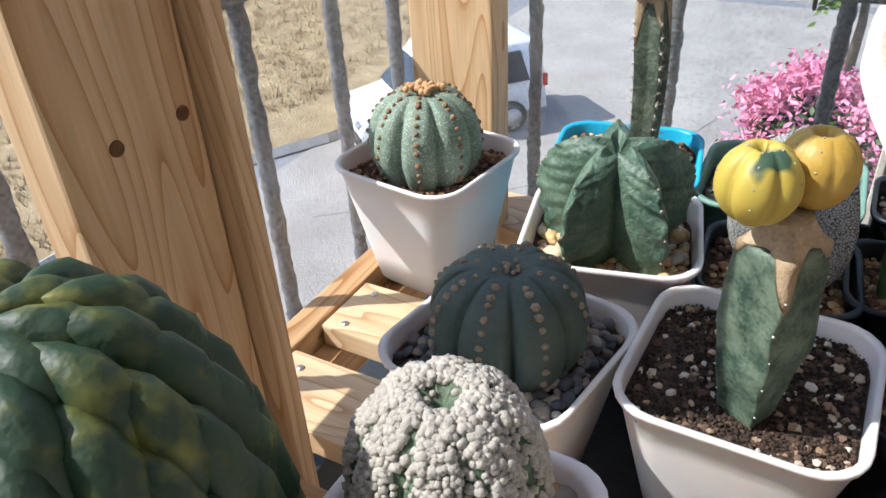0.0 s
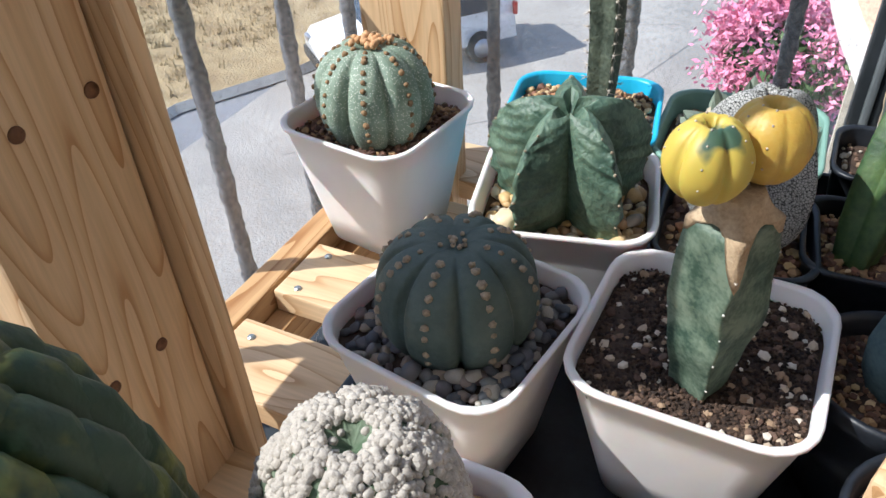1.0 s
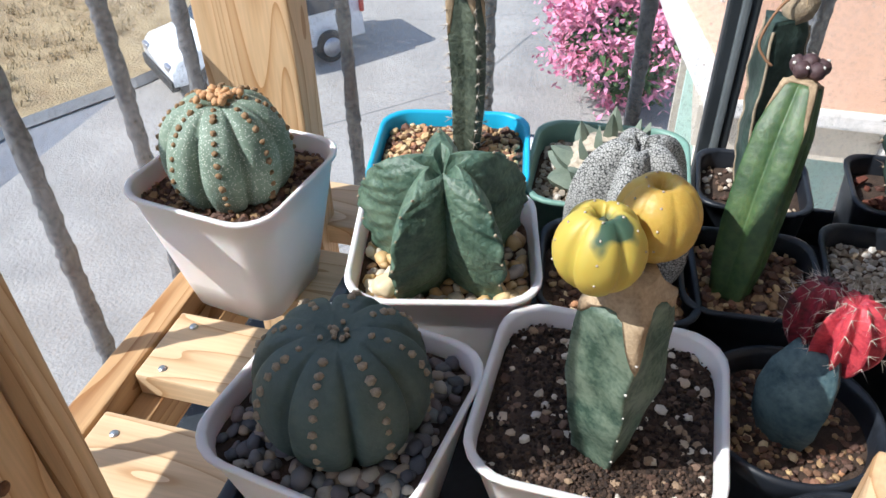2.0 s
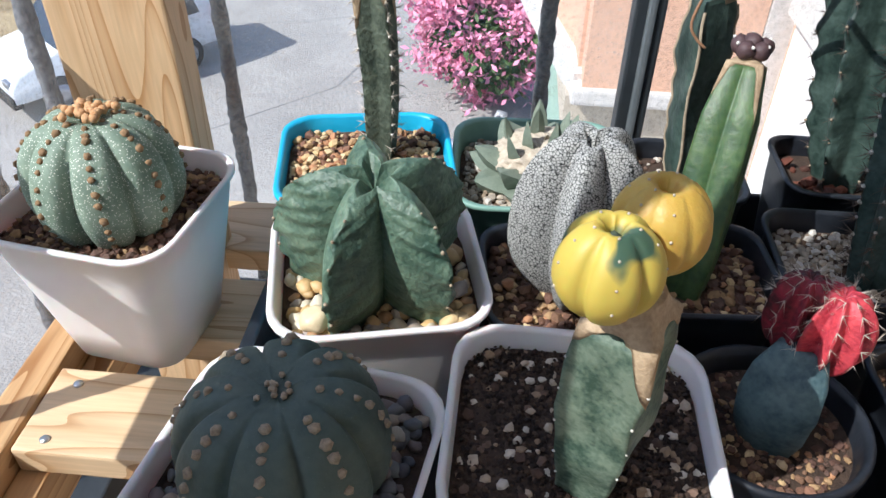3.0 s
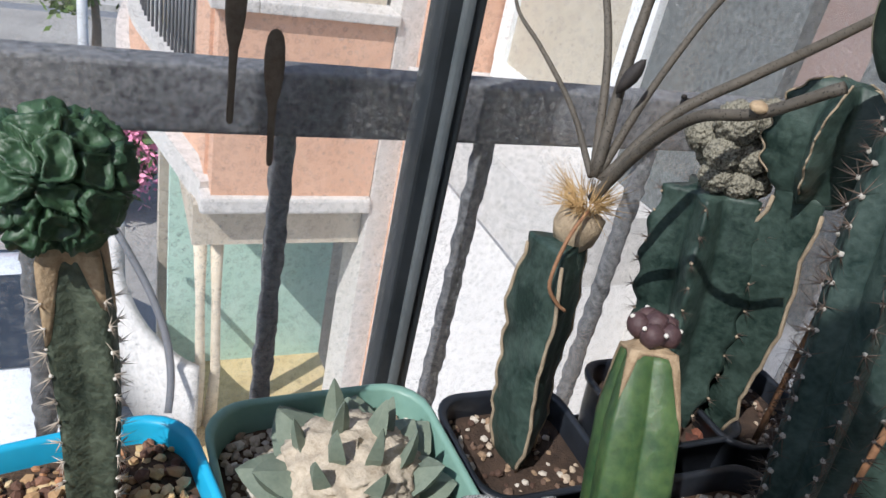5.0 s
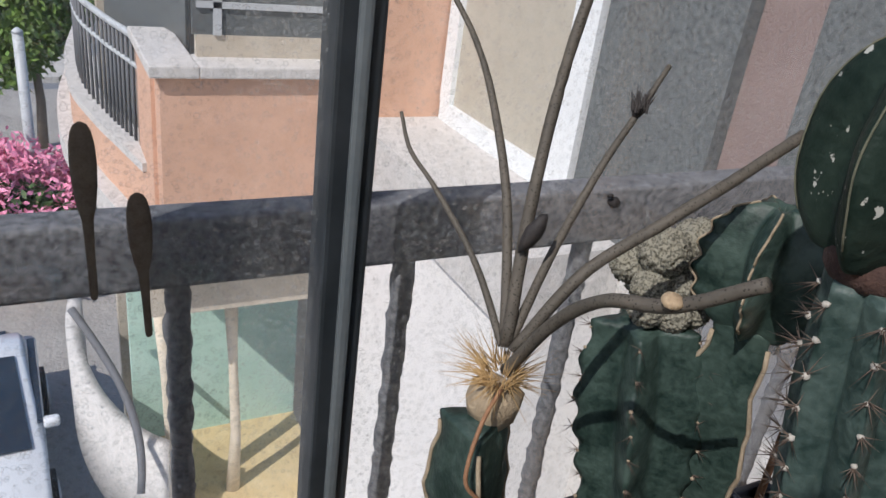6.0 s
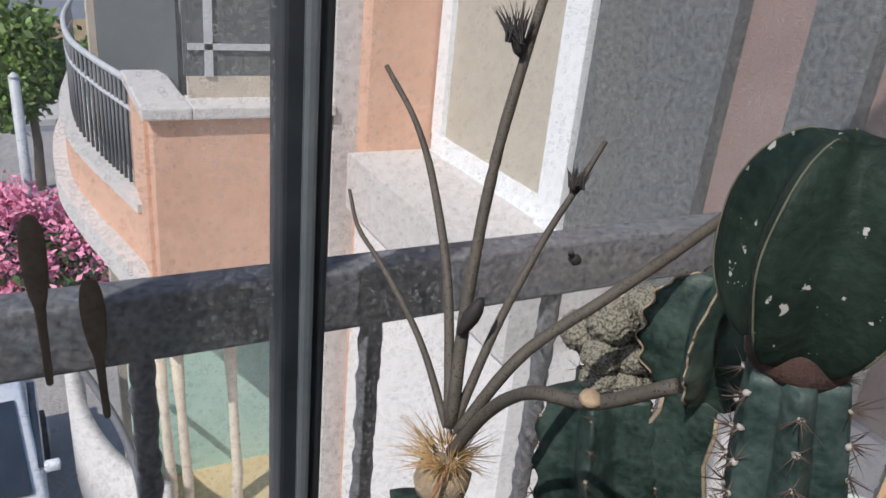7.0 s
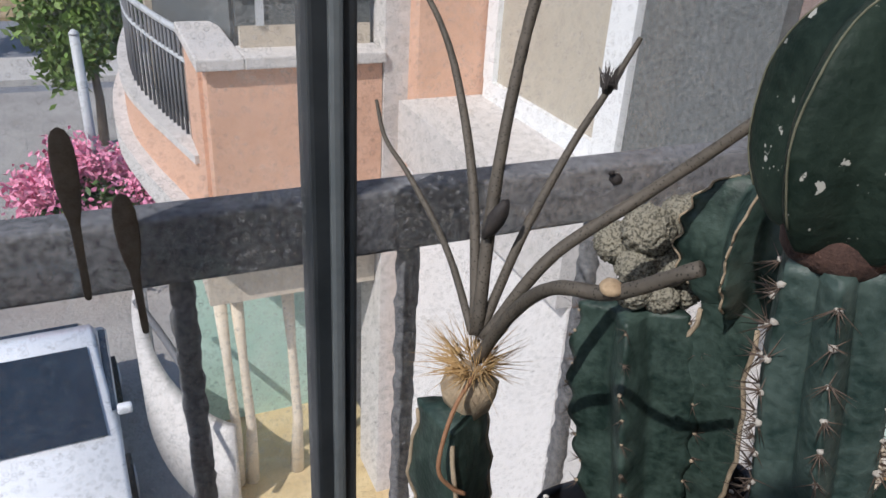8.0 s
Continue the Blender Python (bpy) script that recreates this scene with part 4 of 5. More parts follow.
# Dark sheet that puts the shade of the balcony interior into colour.
hpart("balcony_shade_sheet", curved_wall(-0.24, 0.26, -1.60, 0.20, 29), M_GREYSTUCCO, "dark grey sheet inside the railing, standing for the shaded balcony interior")
rail2 = hpart("balcony_railing", hz(0.62, 1.32, 4.24, 4.28, 0.62, 0.66), M_POLE, "grey railing on the parapet")
hpart("rail_panel", hz(0.60, 1.30, 4.25, 4.27, -0.46, 0.62), M_GREYSTUCCO, "grey mesh panel", rail2)
hpart("rail_plinth", hz(0.62, 1.30, 4.25, 4.31, -0.57, -0.46), M_BEIGE, "beige plinth", rail2)
hpart("rail_bar", hz(0.62, 1.32, 4.235, 4.25, -0.33, -0.30), M_POLE, "", rail2)
hpart("rail_post", hz(0.70, 0.74, 4.235, 4.25, -0.46, 0.62), M_POLE, "", rail2)
hpart("lower_balcony_wall", hz(0.30, 1.5, 5.2, 5.3, HG, -2.0), M_MINTWALL, "pale green wall of the lower porch")
hpart("lower_floor", hz(0.36, 1.5, 4.0, 5.2, HG - 0.2, HG + 0.12), M_SAND, "sandy tiled porch floor")
for x in (0.44, 0.54, 0.86):
    hpart("porch_column", tube([(x, 4.5, 0.1), (x + 0.02, 4.5, 0.6), (x, 4.5, 1.2), (x - 0.02, 4.5, 1.82)], [0.05, 0.035, 0.03, 0.05], 10), M_COLUMN, "cream porch column", smooth=True)
rail3 = hpart("porch_railing", tube([(-0.05 + 0.30 * math.sin(k / 12 * 2.0), 4.9 - 0.07 * k, 1.5 - k * 0.07) for k in range(13)], 0.025, 8), M_IRON, "curved iron porch railing", smooth=True)
hpart("porch_parapet", arc_wall(0.66, 5.75, 0.66, 0.76, 160, 250, HG, -3.0), M_WHITEWALL, "white curved porch parapet", smooth=True)
hpart("wing_wall", hz(1.85, 2.1, 0.9, 3.95, G, -0.02 - 0.78), M_WHITEWALL, "white rendered wing wall")
hpart("wing_ledge", hz(1.36, 1.85, 2.30, 3.95, -1.1, -0.80), M_WHITEWALL, "white rendered ledge below the window")
hpart("wing_base", hz(1.42, 1.85, 2.30, 3.95, G, -1.1), M_PLASTER, "white wall below the ledge")
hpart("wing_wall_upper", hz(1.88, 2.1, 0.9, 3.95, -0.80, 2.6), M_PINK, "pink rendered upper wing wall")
hpart("wing_pilaster", hz(1.82, 1.90, 2.02, 2.66, -0.80, 2.6), M_GREYSTUCCO, "grey pebble-dash pilaster")
hpart("wing_pilaster", hz(1.82, 1.90, 1.56, 1.76, -0.80, 2.6), M_GREYSTUCCO, "grey pebble-dash pilaster")
hw = hpart("house_window", hz(1.83, 1.88, 2.80, 3.92, -0.80, -0.70), M_WINFRAME, "white window frame")
hpart("frame_jamb", hz(1.80, 1.88, 2.68, 2.84, -0.80, 1.2), M_WINFRAME, "white window jamb", hw)
hpart("frame_jamb", hz(1.83, 1.88, 3.82, 3.93, -0.70, 1.2), M_WINFRAME, "white window jamb", hw)
hpart("roller_blind", hz(1.86, 1.90, 2.84, 3.82, -0.70, 1.2), M_ROLLER, "beige roller blind behind the pane", hw)

# ---- the pine shelf ----
shelf = thing("plant_shelf", "pine slatted plant shelf with drilled uprights", "shelf", (0, 0, 0))


def plank(name, x0, x1, y0, y1, z0, z1, m, label="", bevel=0.0018):
    ob = part(name, box((x1 - x0, y1 - y0, z1 - z0), (0, 0, 0), bevel), m, shelf, label, False)
    ob.location = ((x0 + x1) / 2, (y0 + y1) / 2, (z0 + z1) / 2)
    return ob


SLATS = [(0.160, 0.217), (0.246, 0.303), (0.332, 0.389), (0.418, 0.475), (0.504, 0.561)]
for y0, y1 in SLATS:
    plank("slat", -0.277, 0.62, y0, y1, -0.018, 0.0, M_PINE_X)
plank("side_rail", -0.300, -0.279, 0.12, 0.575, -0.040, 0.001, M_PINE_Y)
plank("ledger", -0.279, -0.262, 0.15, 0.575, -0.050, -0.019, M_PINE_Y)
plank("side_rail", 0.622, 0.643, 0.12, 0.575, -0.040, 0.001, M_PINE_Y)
up = plank("upright", -0.238, -0.2155, 0.150, 0.215, -0.90, 0.62, M_PINE_Z, "drilled pine upright with knots")
plank("edge_strip", -0.245, -0.203, 0.2165, 0.2275, -0.90, 0.62, M_PINE_Z, "darker pine edge strip")
plank("back_upright", -0.287, -0.219, 0.492, 0.520, -0.90, 0.62, M_PINE_Z, "pine back upright")
plank("upright", 0.60, 0.62, 0.150, 0.215, -0.90, 0.62, M_PINE_Z)
plank("back_upright", 0.56, 0.62, 0.585, 0.60, -0.90, 0.62, M_PINE_Z)


def disc(at, r, depth, axis):
    bm = bmesh.new()
    bmesh.ops.create_cone(bm, cap_ends=True, segments=18, radius1=r, radius2=r * 0.9, depth=depth)
    if axis == "x":
        bmesh.ops.rotate(bm, matrix=Matrix.Rotation(math.pi / 2, 3, "Y"), verts=bm.verts)
    bmesh.ops.translate(bm, vec=at, verts=bm.verts)
    return bm


for y, z in ((0.207, 0.218), (0.174, 0.217), (0.196, 0.099), (0.168, 0.099), (0.185, 0.33)):
    part("drill_hole", disc((-0.2153, y, z), 0.0033, 0.0012, "x"), M_KNOT, shelf, "dark drilled hole")
for x, y in ((-0.262, 0.289), (-0.262, 0.340), (-0.262, 0.378), (-0.262, 0.258)):
    part("screw", disc((x, y, 0.0003), 0.0028, 0.0012, "z"), M_SCREW, shelf, "zinc screw head")

blk = plank("cross_block", 0.0, 0.024, 0.0, 0.054, 0.0, 0.199, M_PINE_Z, "pine block standing on the slats")
blk.location, blk.rotation_euler = (0.066, 0.182, 0.0995), (0, 0, radians(-19))

stake = thing("plant_stake", "thin grey-green plastic stake leaning behind the shelf", "stake", (-0.155, 0.598, -0.1635))
part("rod", tube([(0, 0, 0.002), (-0.09, 0, 0.092), (-0.18, 0, 0.182)], 0.0024, 8), mat("grey-green plastic", (0.16, 0.24, 0.23), (0.24, 0.32, 0.30), 60, 0.5, 0.1), stake)


def crack(points, w):
    return merged([rings_mesh([[(x - w, y, G + 0.003), (x + w, y, G + 0.003), (x + w, y, G + 0.0005), (x - w, y, G + 0.0005)] for x, y in points])])


M_CRACK = mat("dark road seam", (0.16, 0.155, 0.15), (0.24, 0.235, 0.23), 3, 0.95, 0.2)
for pts in ([(-7.5, 8.5), (-5.2, 10.4), (-3.0, 12.6), (-2.2, 15.5)], [(-4.6, 6.2), (-3.2, 8.0), (-1.9, 9.3)], [(-6.8, 15.0), (-4.4, 15.4), (-2.8, 16.1), (-0.9, 15.6)]):
    structure("road_seam", crack(pts, 0.025), M_CRACK, "dark tar seam in the concrete road", "road seam")

tray = thing("plant_tray", "black plastic tray under the pots", "tray", (0, 0, 0))
part("tray_floor", slab(-0.160, 0.33, 0.232, 0.560, 0.001, 0.004), M_BLACKPOT, tray, "", False)
for a in ((-0.168, -0.160, 0.228, 0.564), (0.33, 0.338, 0.228, 0.564)):
    part("tray_edge", slab(*a, 0.001, 0.034, 0.002), M_BLACKPOT, tray)
for a in ((-0.160, 0.33, 0.228, 0.232), (-0.160, 0.33, 0.560, 0.564)):
    part("tray_edge", slab(*a, 0.001, 0.034, 0.0015), M_BLACKPOT, tray)

# ---- the potted cacti ----
T = 0.0045
M_SOILCRUMB = ramp_island(mat("dark soil crumbs", (0.6, 0.6, 0.6), (1, 1, 1), 500, 0.95, 0.4), [(0.022, 0.013, 0.009), (0.045, 0.026, 0.017), (0.07, 0.042, 0.028), (0.03, 0.018, 0.013), (0.10, 0.06, 0.04)])


def planted(label, x, y, yaw, z=T, name="potted_cactus", group="potted cacti"):
    return thing(name, label, "cactus", (x, y, z), yaw, group)


def graft_scar(body, down, short, r_top, rise, power=2.0):
    """Dried tissue that rises to a neck over a cut stem and runs down its ribs in pointed tongues."""
    rings = []
    n = body.ribs * 16
    c = body.mid(1.0)
    for k in range(15):
        f = k / 14
        ring = []
        for j in range(n):
            th = 2 * math.pi * j / n
            w = (0.5 + 0.5 * math.cos(body.ribs * th)) ** power * (0.78 + 0.22 * math.sin(th * 2.0 + 1.3))
            u = f * (1.0 + short + down * 2.4 * w - 0.30 * (1 - w) * (short < 0.01))
            rim = body.point(1.0, th, 0.0006) - c
            if u <= 1.0:
                r = r_top + (rim.length - r_top) * u
                ring.append(c + rim.normalized() * r + body.d * (rise * (1 - u) ** 1.8 + 0.0008))
            else:
                ring.append(body.point(1.0 - (u - 1.0) * 0.42, th, 0.0009 * min(1.0, 3.0 * (1 - f) + 0.25)))
        rings.append(ring)
    return rings_mesh(rings)


def scalloped(v, th, g):
    return 1 + 0.055 * (1 - g) ** 2 * math.sin(v * 44 + 1.7 * math.sin(2 * th)) * min(1, 8 * v)


R = random.Random(11)

# blue-grey star cactus on grey pebbles
p = planted("blue-grey dome cactus on grey pebbles in a white pot", -0.107, 0.276, -9)
half, zs = pot_square(p, 0.100, 0.0885, M_WHITEPOT, 0.66, soil=0.010)
ax, rd = dome(zs - 0.004, 0.0385, 0.0545, 0.74, 0.05, top=0.60)
b = globe(ax, rd, ribs=8, depth=0.20, sharp=False, power=4.2, turn=36.5, per=14, rows=44)
part("body", b.mesh(), M_ASTERIAS, p)
part("areoles", areoles(b, [0.22, 0.33, 0.43, 0.52, 0.61, 0.69, 0.77, 0.84, 0.90], 0.0021, R), M_AREOLE, p, "beige felted areoles along the ribs")
part("crown", merged([blob((R.gauss(0, 0.0022), R.gauss(0, 0.0022), b.mid(0.97).z + 0.001), 0.0013, R) for _ in range(14)]), M_AREOLE, p)
pebbles(p, half, zs, 0.0036, M_GREYSTONE, 2, clear=0.031)

# yellow graft
p = planted("two yellow cactus heads grafted on a green stem, white pot", 0.001, 0.303, -1)
half, zs = pot_square(p, 0.103, 0.0885, M_WHITEPOT, 0.66, soil=0.010, soil_mat=M_SOIL)
b = Ribbed([(0.003, -0.017, zs - 0.004), (0.003, -0.021, zs + 0.045), (0.003, -0.024, zs + 0.092)], [0.011, 0.0155, 0.0182, 0.0190, 0.0185, 0.0170], 4, 0.30, True, turn=-72, power=0.8, wob=0.0022, rows=36, per=24)
part("stem", b.mesh(), M_GRAFTGREEN, p, "weathered green stem")
part("areoles", areoles(b, [0.15, 0.33, 0.5, 0.67, 0.84], 0.0006, R), M_AREWHITE, p)
part("graft_collar", graft_scar(b, 0.22, 0.0, 0.0080, 0.011, 1.7), M_SCAR, p, "tan star-shaped graft scar")
ax, rd = dome(0, 0.0148, 0.0280, 0.55, 0.30)
h1 = globe([(0, 0, z + zs + 0.106) for _, _, z in ax], rd, (-0.0085, -0.036), ribs=5, depth=0.20, sharp=False, power=2.2, per=12, rows=28, turn=20)
part("yellow_head", h1.mesh(), M_YELLOWGREEN, p, "yellow cactus head with green flecks")
part("head_tip", blob((-0.0085, -0.036, zs + 0.1285), 0.0022, R), M_GREYSTEM, p)
h2 = globe([(0, 0, z + zs + 0.105) for _, _, z in ax], [r * 0.97 for r in rd], (0.0075, -0.014), ribs=7, depth=0.07, sharp=False, power=2.0, per=12, rows=28, turn=40)
part("yellow_head", h2.mesh(), M_YELLOW, p, "plain yellow cactus head")
part("areoles", merged([blob(q.point(v, q.crest(i)), 0.0005, R) for q in (h1, h2) for i in range(5) for v in (0.3, 0.5, 0.7, 0.86)]), M_FLAKE, p)
gravel(p, half, zs, 0.0019, M_PERLITE, 5, clear=0.012, fill=0.30, pile=0.35, vary=(0.4, 1.6), name="soil_grit", off=(0.001, -0.027))
gravel(p, half, zs, 0.0012, M_SOILCRUMB, 6, clear=0.010, fill=1.0, pile=0.6, name="soil_grit", off=(0.003, -0.017))

# sage cactus with brown bumps
p = planted("sage-green ribbed cactus with brown areoles in a white pot", -0.240, 0.430, -8, 0.0005)
half, zs = pot_square(p, 0.103, 0.0955, M_WHITEPOT, 0.66, soil=0.013, soil_mat=M_SOILBROWN)
ax, rd = dome(zs - 0.006, 0.0396, 0.067, 0.66, 0.08, top=0.68)
b = globe(ax, rd, (0.0, -0.002), ribs=8, depth=0.20, sharp=False, power=2.2, turn=8, per=14, rows=44, wob=0.001)
part("body", b.mesh(), M_SAGE, p)
part("areoles", areoles(b, [0.10, 0.16, 0.22, 0.29, 0.37, 0.45, 0.53, 0.61, 0.68, 0.75, 0.81, 0.87, 0.92], 0.0022, R), M_AREBROWN, p, "brown felted areoles along the ribs")
part("crown", merged([blob((R.gauss(0, 0.005), -0.002 + R.gauss(0, 0.005), b.mid(0.93).z + 0.003), 0.0026, R, 0.4) for _ in range(26)]), mat("orange-tan crown felt", (0.45, 0.22, 0.09), (0.62, 0.40, 0.22), 500, 0.9, 0.4), p, "orange-tan felted crown")
gravel(p, half, zs, 0.0026, M_BROWNSTONE, 8, clear=0.032, vary=(0.6, 1.5))

# ruffled deep green cactus
p = planted("deep green ruffled cactus on cream pebbles, white pot", -0.092, 0.388, 13)
half, zs = pot_square(p, 0.098, 0.0935, M_WHITEPOT, 0.66, soil=0.014, soil_mat=M_SOILBROWN)
ax, rd = dome(zs - 0.004, 0.0465, 0.077, 0.80, 0.14, top=0.62)


def pleat(v, th, g):
    w = math.sin(v * 58 - 9.0 * g + 2.0 * math.sin(th * 2.5) + 2.2 * math.sin(v * 9 + th * 2))
    return (w * abs(w) ** 0.3) * min(1, 5 * (1 - v))


def ruffled(v, th, g):
    return 1 + (0.012 * (1 - g) ** 2 + 0.0045 * (0.6 + math.sin(v * 13 + th * 3))) * pleat(v, th, g) + 0.012 * math.sin(v * 17 + th * 5)


def buckled(v, th, g):
    side = 1 if math.sin(5 * th) > 0 else -1
    return (0.012 * side * pleat(v, th, g) * math.sin(math.pi * min(1, g)) + 0.035 * math.sin(v * 37 + th * 3) * (1 - g) ** 2 * min(1, 4 * (1 - v)))


b = globe(ax, rd, (0.0, 0.0), ribs=5, depth=0.58, sharp=True, fold=True, power=0.82, turn=-49, per=44, rows=130, ruffle=ruffled, buckle=buckled)
LEAN = Matrix.Translation((0, 0, zs)) @ Matrix.Rotation(radians(11), 4, "X") @ Matrix.Translation((0, 0, -zs))
upright_point = b.point
b.point = lambda v, th, lift=0.0: LEAN @ upright_point(v, th, lift)
part("body", b.mesh(), M_FERN, p)
part("areoles", areoles(b, [0.30, 0.46, 0.61, 0.74, 0.84], 0.0009, R), M_AREOLE, p)
pebbles(p, half, zs, 0.0041, M_CREAMSTONE, 12, clear=0.014)
part("pebble", blob((-0.030, -0.030, zs + 0.006), (0.0085, 0.007, 0.0062), R, 0.2, ico(3)), mat("cream quartz pebble", (0.60, 0.46, 0.27), (0.74, 0.62, 0.42), 90, 0.45, 0.1), p, "large cream pebble")

# tall thin stem in the blue pot
p = planted("crested green cactus on a tall thin stem, blue pot", -0.112, 0.476, 10)
half, zs = pot_square(p, 0.096, 0.0955, M_BLUEPOT, 0.68, soil=0.010, soil_mat=M_SOILBROWN)
b = Ribbed([(0.009, 0.012, zs - 0.004), (0.010, 0.015, zs + 0.05), (0.007, 0.018, zs + 0.108)], [0.0090, 0.0110, 0.0118, 0.0125, 0.0112], 4, 0.44, True, turn=30, power=0.9, rows=36, per=14)
part("stem", b.mesh(), M_GREYSTEM, p, "thin four-ribbed green stem")
part("areoles", areoles(b, [0.06 + 0.075 * k for k in range(12)], 0.0007, R), M_AREWHITE, p)
part("spines", spines(b, [0.06 + 0.075 * k for k in range(12)], 0.0055, 0.00026, R, 7), M_SPINEPALE, p)
part("graft_collar", graft_scar(b, 0.24, 0.02, 0.007, 0.004, 3.0), M_SCAR, p, "tan graft scar running down the stem")


def brain(centre, r, seed, folds=1.0, sub=5):
    """A crested head: a lumpy ball with winding folds."""
    bm = bmesh.new()
    bmesh.ops.create_icosphere(bm, subdivisions=sub, radius=1.0)
    o = Vector((seed * 3.7, seed, 0))
    for v in bm.verts:
        d = v.co.normalized()
        q = d * 2.2 * folds + o
        f = max(0.0, 1 - abs(noise.noise(q + Vector((0.8 * noise.noise(d * 3 + o),) * 3))) * 2.2) ** 1.3
        g = max(0.0, 1 - abs(noise.noise(q * 2.3 + Vector((0.5, 1, 2)))) * 2.2) ** 1.3
        v.co = d * r * (0.82 + 0.17 * f + 0.06 * g + 0.05 * noise.noise(q * 0.5)) * (1.0 if d.z > -0.3 else 0.94)
    bmesh.ops.translate(bm, vec=centre, verts=bm.verts)
    return bm


def crest_head(centre, r, seed):
    """A ball of broad thin-lipped lobes that curl over one another."""
    bm = bmesh.new()
    bmesh.ops.create_icosphere(bm, subdivisions=6, radius=1.0)
    rng = random.Random(seed)
    cells = []
    while len(cells) < 46:
        d = Vector((rng.gauss(0, 1), rng.gauss(0, 1), rng.gauss(0, 1))).normalized()
        if all((d - c).length > 0.36 for c, _ in cells):
            cells.append((d, rng.uniform(0.86, 1.08)))
    for v in bm.verts:
        d = v.co.normalized()
        q = (d + 0.16 * Vector((noise.noise(d * 3.1), noise.noise(d * 3.1 + Vector((7, 1, 3))), noise.noise(d * 3.1 + Vector((2, 9, 5)))))).normalized()
        near = sorted(((q - c).length, h) for c, h in cells)[:2]
        edge = near[1][0] - near[0][0]
        lip = math.exp(-((edge - 0.10) / 0.055) ** 2)
        gap = math.exp(-(edge / 0.035) ** 2)
        v.co = d * r * (0.90 * near[0][1] + 0.085 * lip - 0.15 * gap + 0.07 * noise.noise(d * 5.5) - 0.05 * (edge > 0.2)) 
    bmesh.ops.translate(bm, vec=centre, verts=bm.verts)
    return bm


part("crested_head", crest_head((0.003, 0.014, zs + 0.131), 0.0208, 3), M_CREST, p, "crested, brain-like green head")
gravel(p, half, zs, 0.0027, M_TANSTONE, 14, clear=0.009, pile=0.9, vary=(0.5, 1.4), off=(0.009, 0.012))

# living-rock cactus in the sage pot
p = planted("grey-green rosette cactus with dry cream flowers, sage pot", -0.015, 0.490, 2)
half, zs = pot_square(p, 0.096, 0.0905, M_GREENPOT, 0.70, soil=0.014, soil_mat=M_SOILBROWN)


def tubercle(at, az, tilt, length, width):
    """A thick three-sided pointed leaf."""
    d = Vector((math.cos(az) * math.cos(tilt), math.sin(az) * math.cos(tilt), math.sin(tilt)))
    s = Vector((-math.sin(az), math.cos(az), 0))
    n = s.cross(d) * -1
    rings = []
    for k, (f, w) in enumerate(((0, 0.5), (0.2, 0.85), (0.45, 1.0), (0.7, 0.72), (0.88, 0.36), (1.0, 0.03))):
        c = Vector(at) + d * length * f + n * length * 0.10 * f * f
        rings.append([c + s * width * w, c + n * width * 0.30 * w, c - s * width * w, c - n * width * 0.85 * w])
    return rings_mesh(rings)


for ring_n, rad, tilt, ln, wd, up_ in ((8, 0.015, 0.10, 0.032, 0.0150, 0.003), (7, 0.013, 0.36, 0.028, 0.0125, 0.009), (6, 0.016, 1.15, 0.026, 0.0052, 0.014), (4, 0.008, 1.30, 0.024, 0.0050, 0.018)):
    for k in range(ring_n):
        az = 2 * math.pi * (k + 37 * rad) / ring_n
        part("leaf", tubercle((0.003 + rad * math.cos(az), 0.002 + rad * math.sin(az), zs + up_), az, tilt + R.uniform(-0.12, 0.12), ln * R.uniform(0.85, 1.1), wd), M_LEAF, p, "", False)
dry = brain((0, 0, 0), 0.024, 9, 1.5, 5)
for v in dry.verts:
    v.co = Vector((v.co.x * 1.22 + 0.003, v.co.y * 1.22 + 0.002, zs + 0.014 + v.co.z * 0.58))
part("dry_flower_mass", dry, M_FLAKE, p, "crumpled cream remains of dry flowers")
for _ in range(16):
    a, r = R.uniform(0, 6.3), abs(R.gauss(0.012, 0.006))
    c = Vector((0.003 + r * math.cos(a), 0.002 + r * math.sin(a), zs + 0.026 - r * 0.5))
    u = Vector((R.uniform(-1, 1), R.uniform(-1, 1), R.uniform(0.2, 1))).normalized()
    w = u.cross(Vector((R.uniform(-1, 1), R.uniform(-1, 1), 0.2))).normalized()
    n = u.cross(w)
    s = R.uniform(0.003, 0.0055)
    rings = [[c + u * (f - 0.5) * s * 2 + (w * math.cos(t) + n * 0.25 * math.sin(t)) * s * k + n * s * 0.35 * math.sin(5 * f + t) for t in [2 * math.pi * j / 8 for j in range(8)]] for f, k in ((0, 0.2), (0.3, 0.8), (0.6, 0.95), (0.85, 0.7), (1, 0.3))]
    part("dry_flake", rings_mesh(rings), M_FLAKE, p)
gravel(p, half, zs, 0.0023, M_PALEGRIT, 17, clear=0.014, vary=(0.6, 1.4), off=(0.004, 0.004))

# white-netted star cactus
p = planted("white-netted five-ribbed star cactus in a black pot", -0.001, 0.397, 6)
half, zs = pot_square(p, 0.080, 0.0855, M_BLACKPOT, 0.74, soil=0.012, soil_mat=M_SOILBROWN)
ax, rd = dome(zs - 0.004, 0.0338, 0.094, 0.30, 0.14, top=0.70)
b = globe(ax, rd, (0.003, 0.000), ribs=5, depth=0.50, sharp=True, fold=True, power=1.15, turn=-109, per=22, rows=60, wob=0.0008)
part("body", b.mesh(), M_MAZE, p)
gravel(p, half, zs, 0.0030, M_BROWNSTONE, 19, clear=0.011, vary=(0.6, 1.4))
gravel(p, half, zs + 0.001, 0.0030, M_TANSTONE, 20, clear=0.011, fill=0.3, vary=(0.6, 1.4))

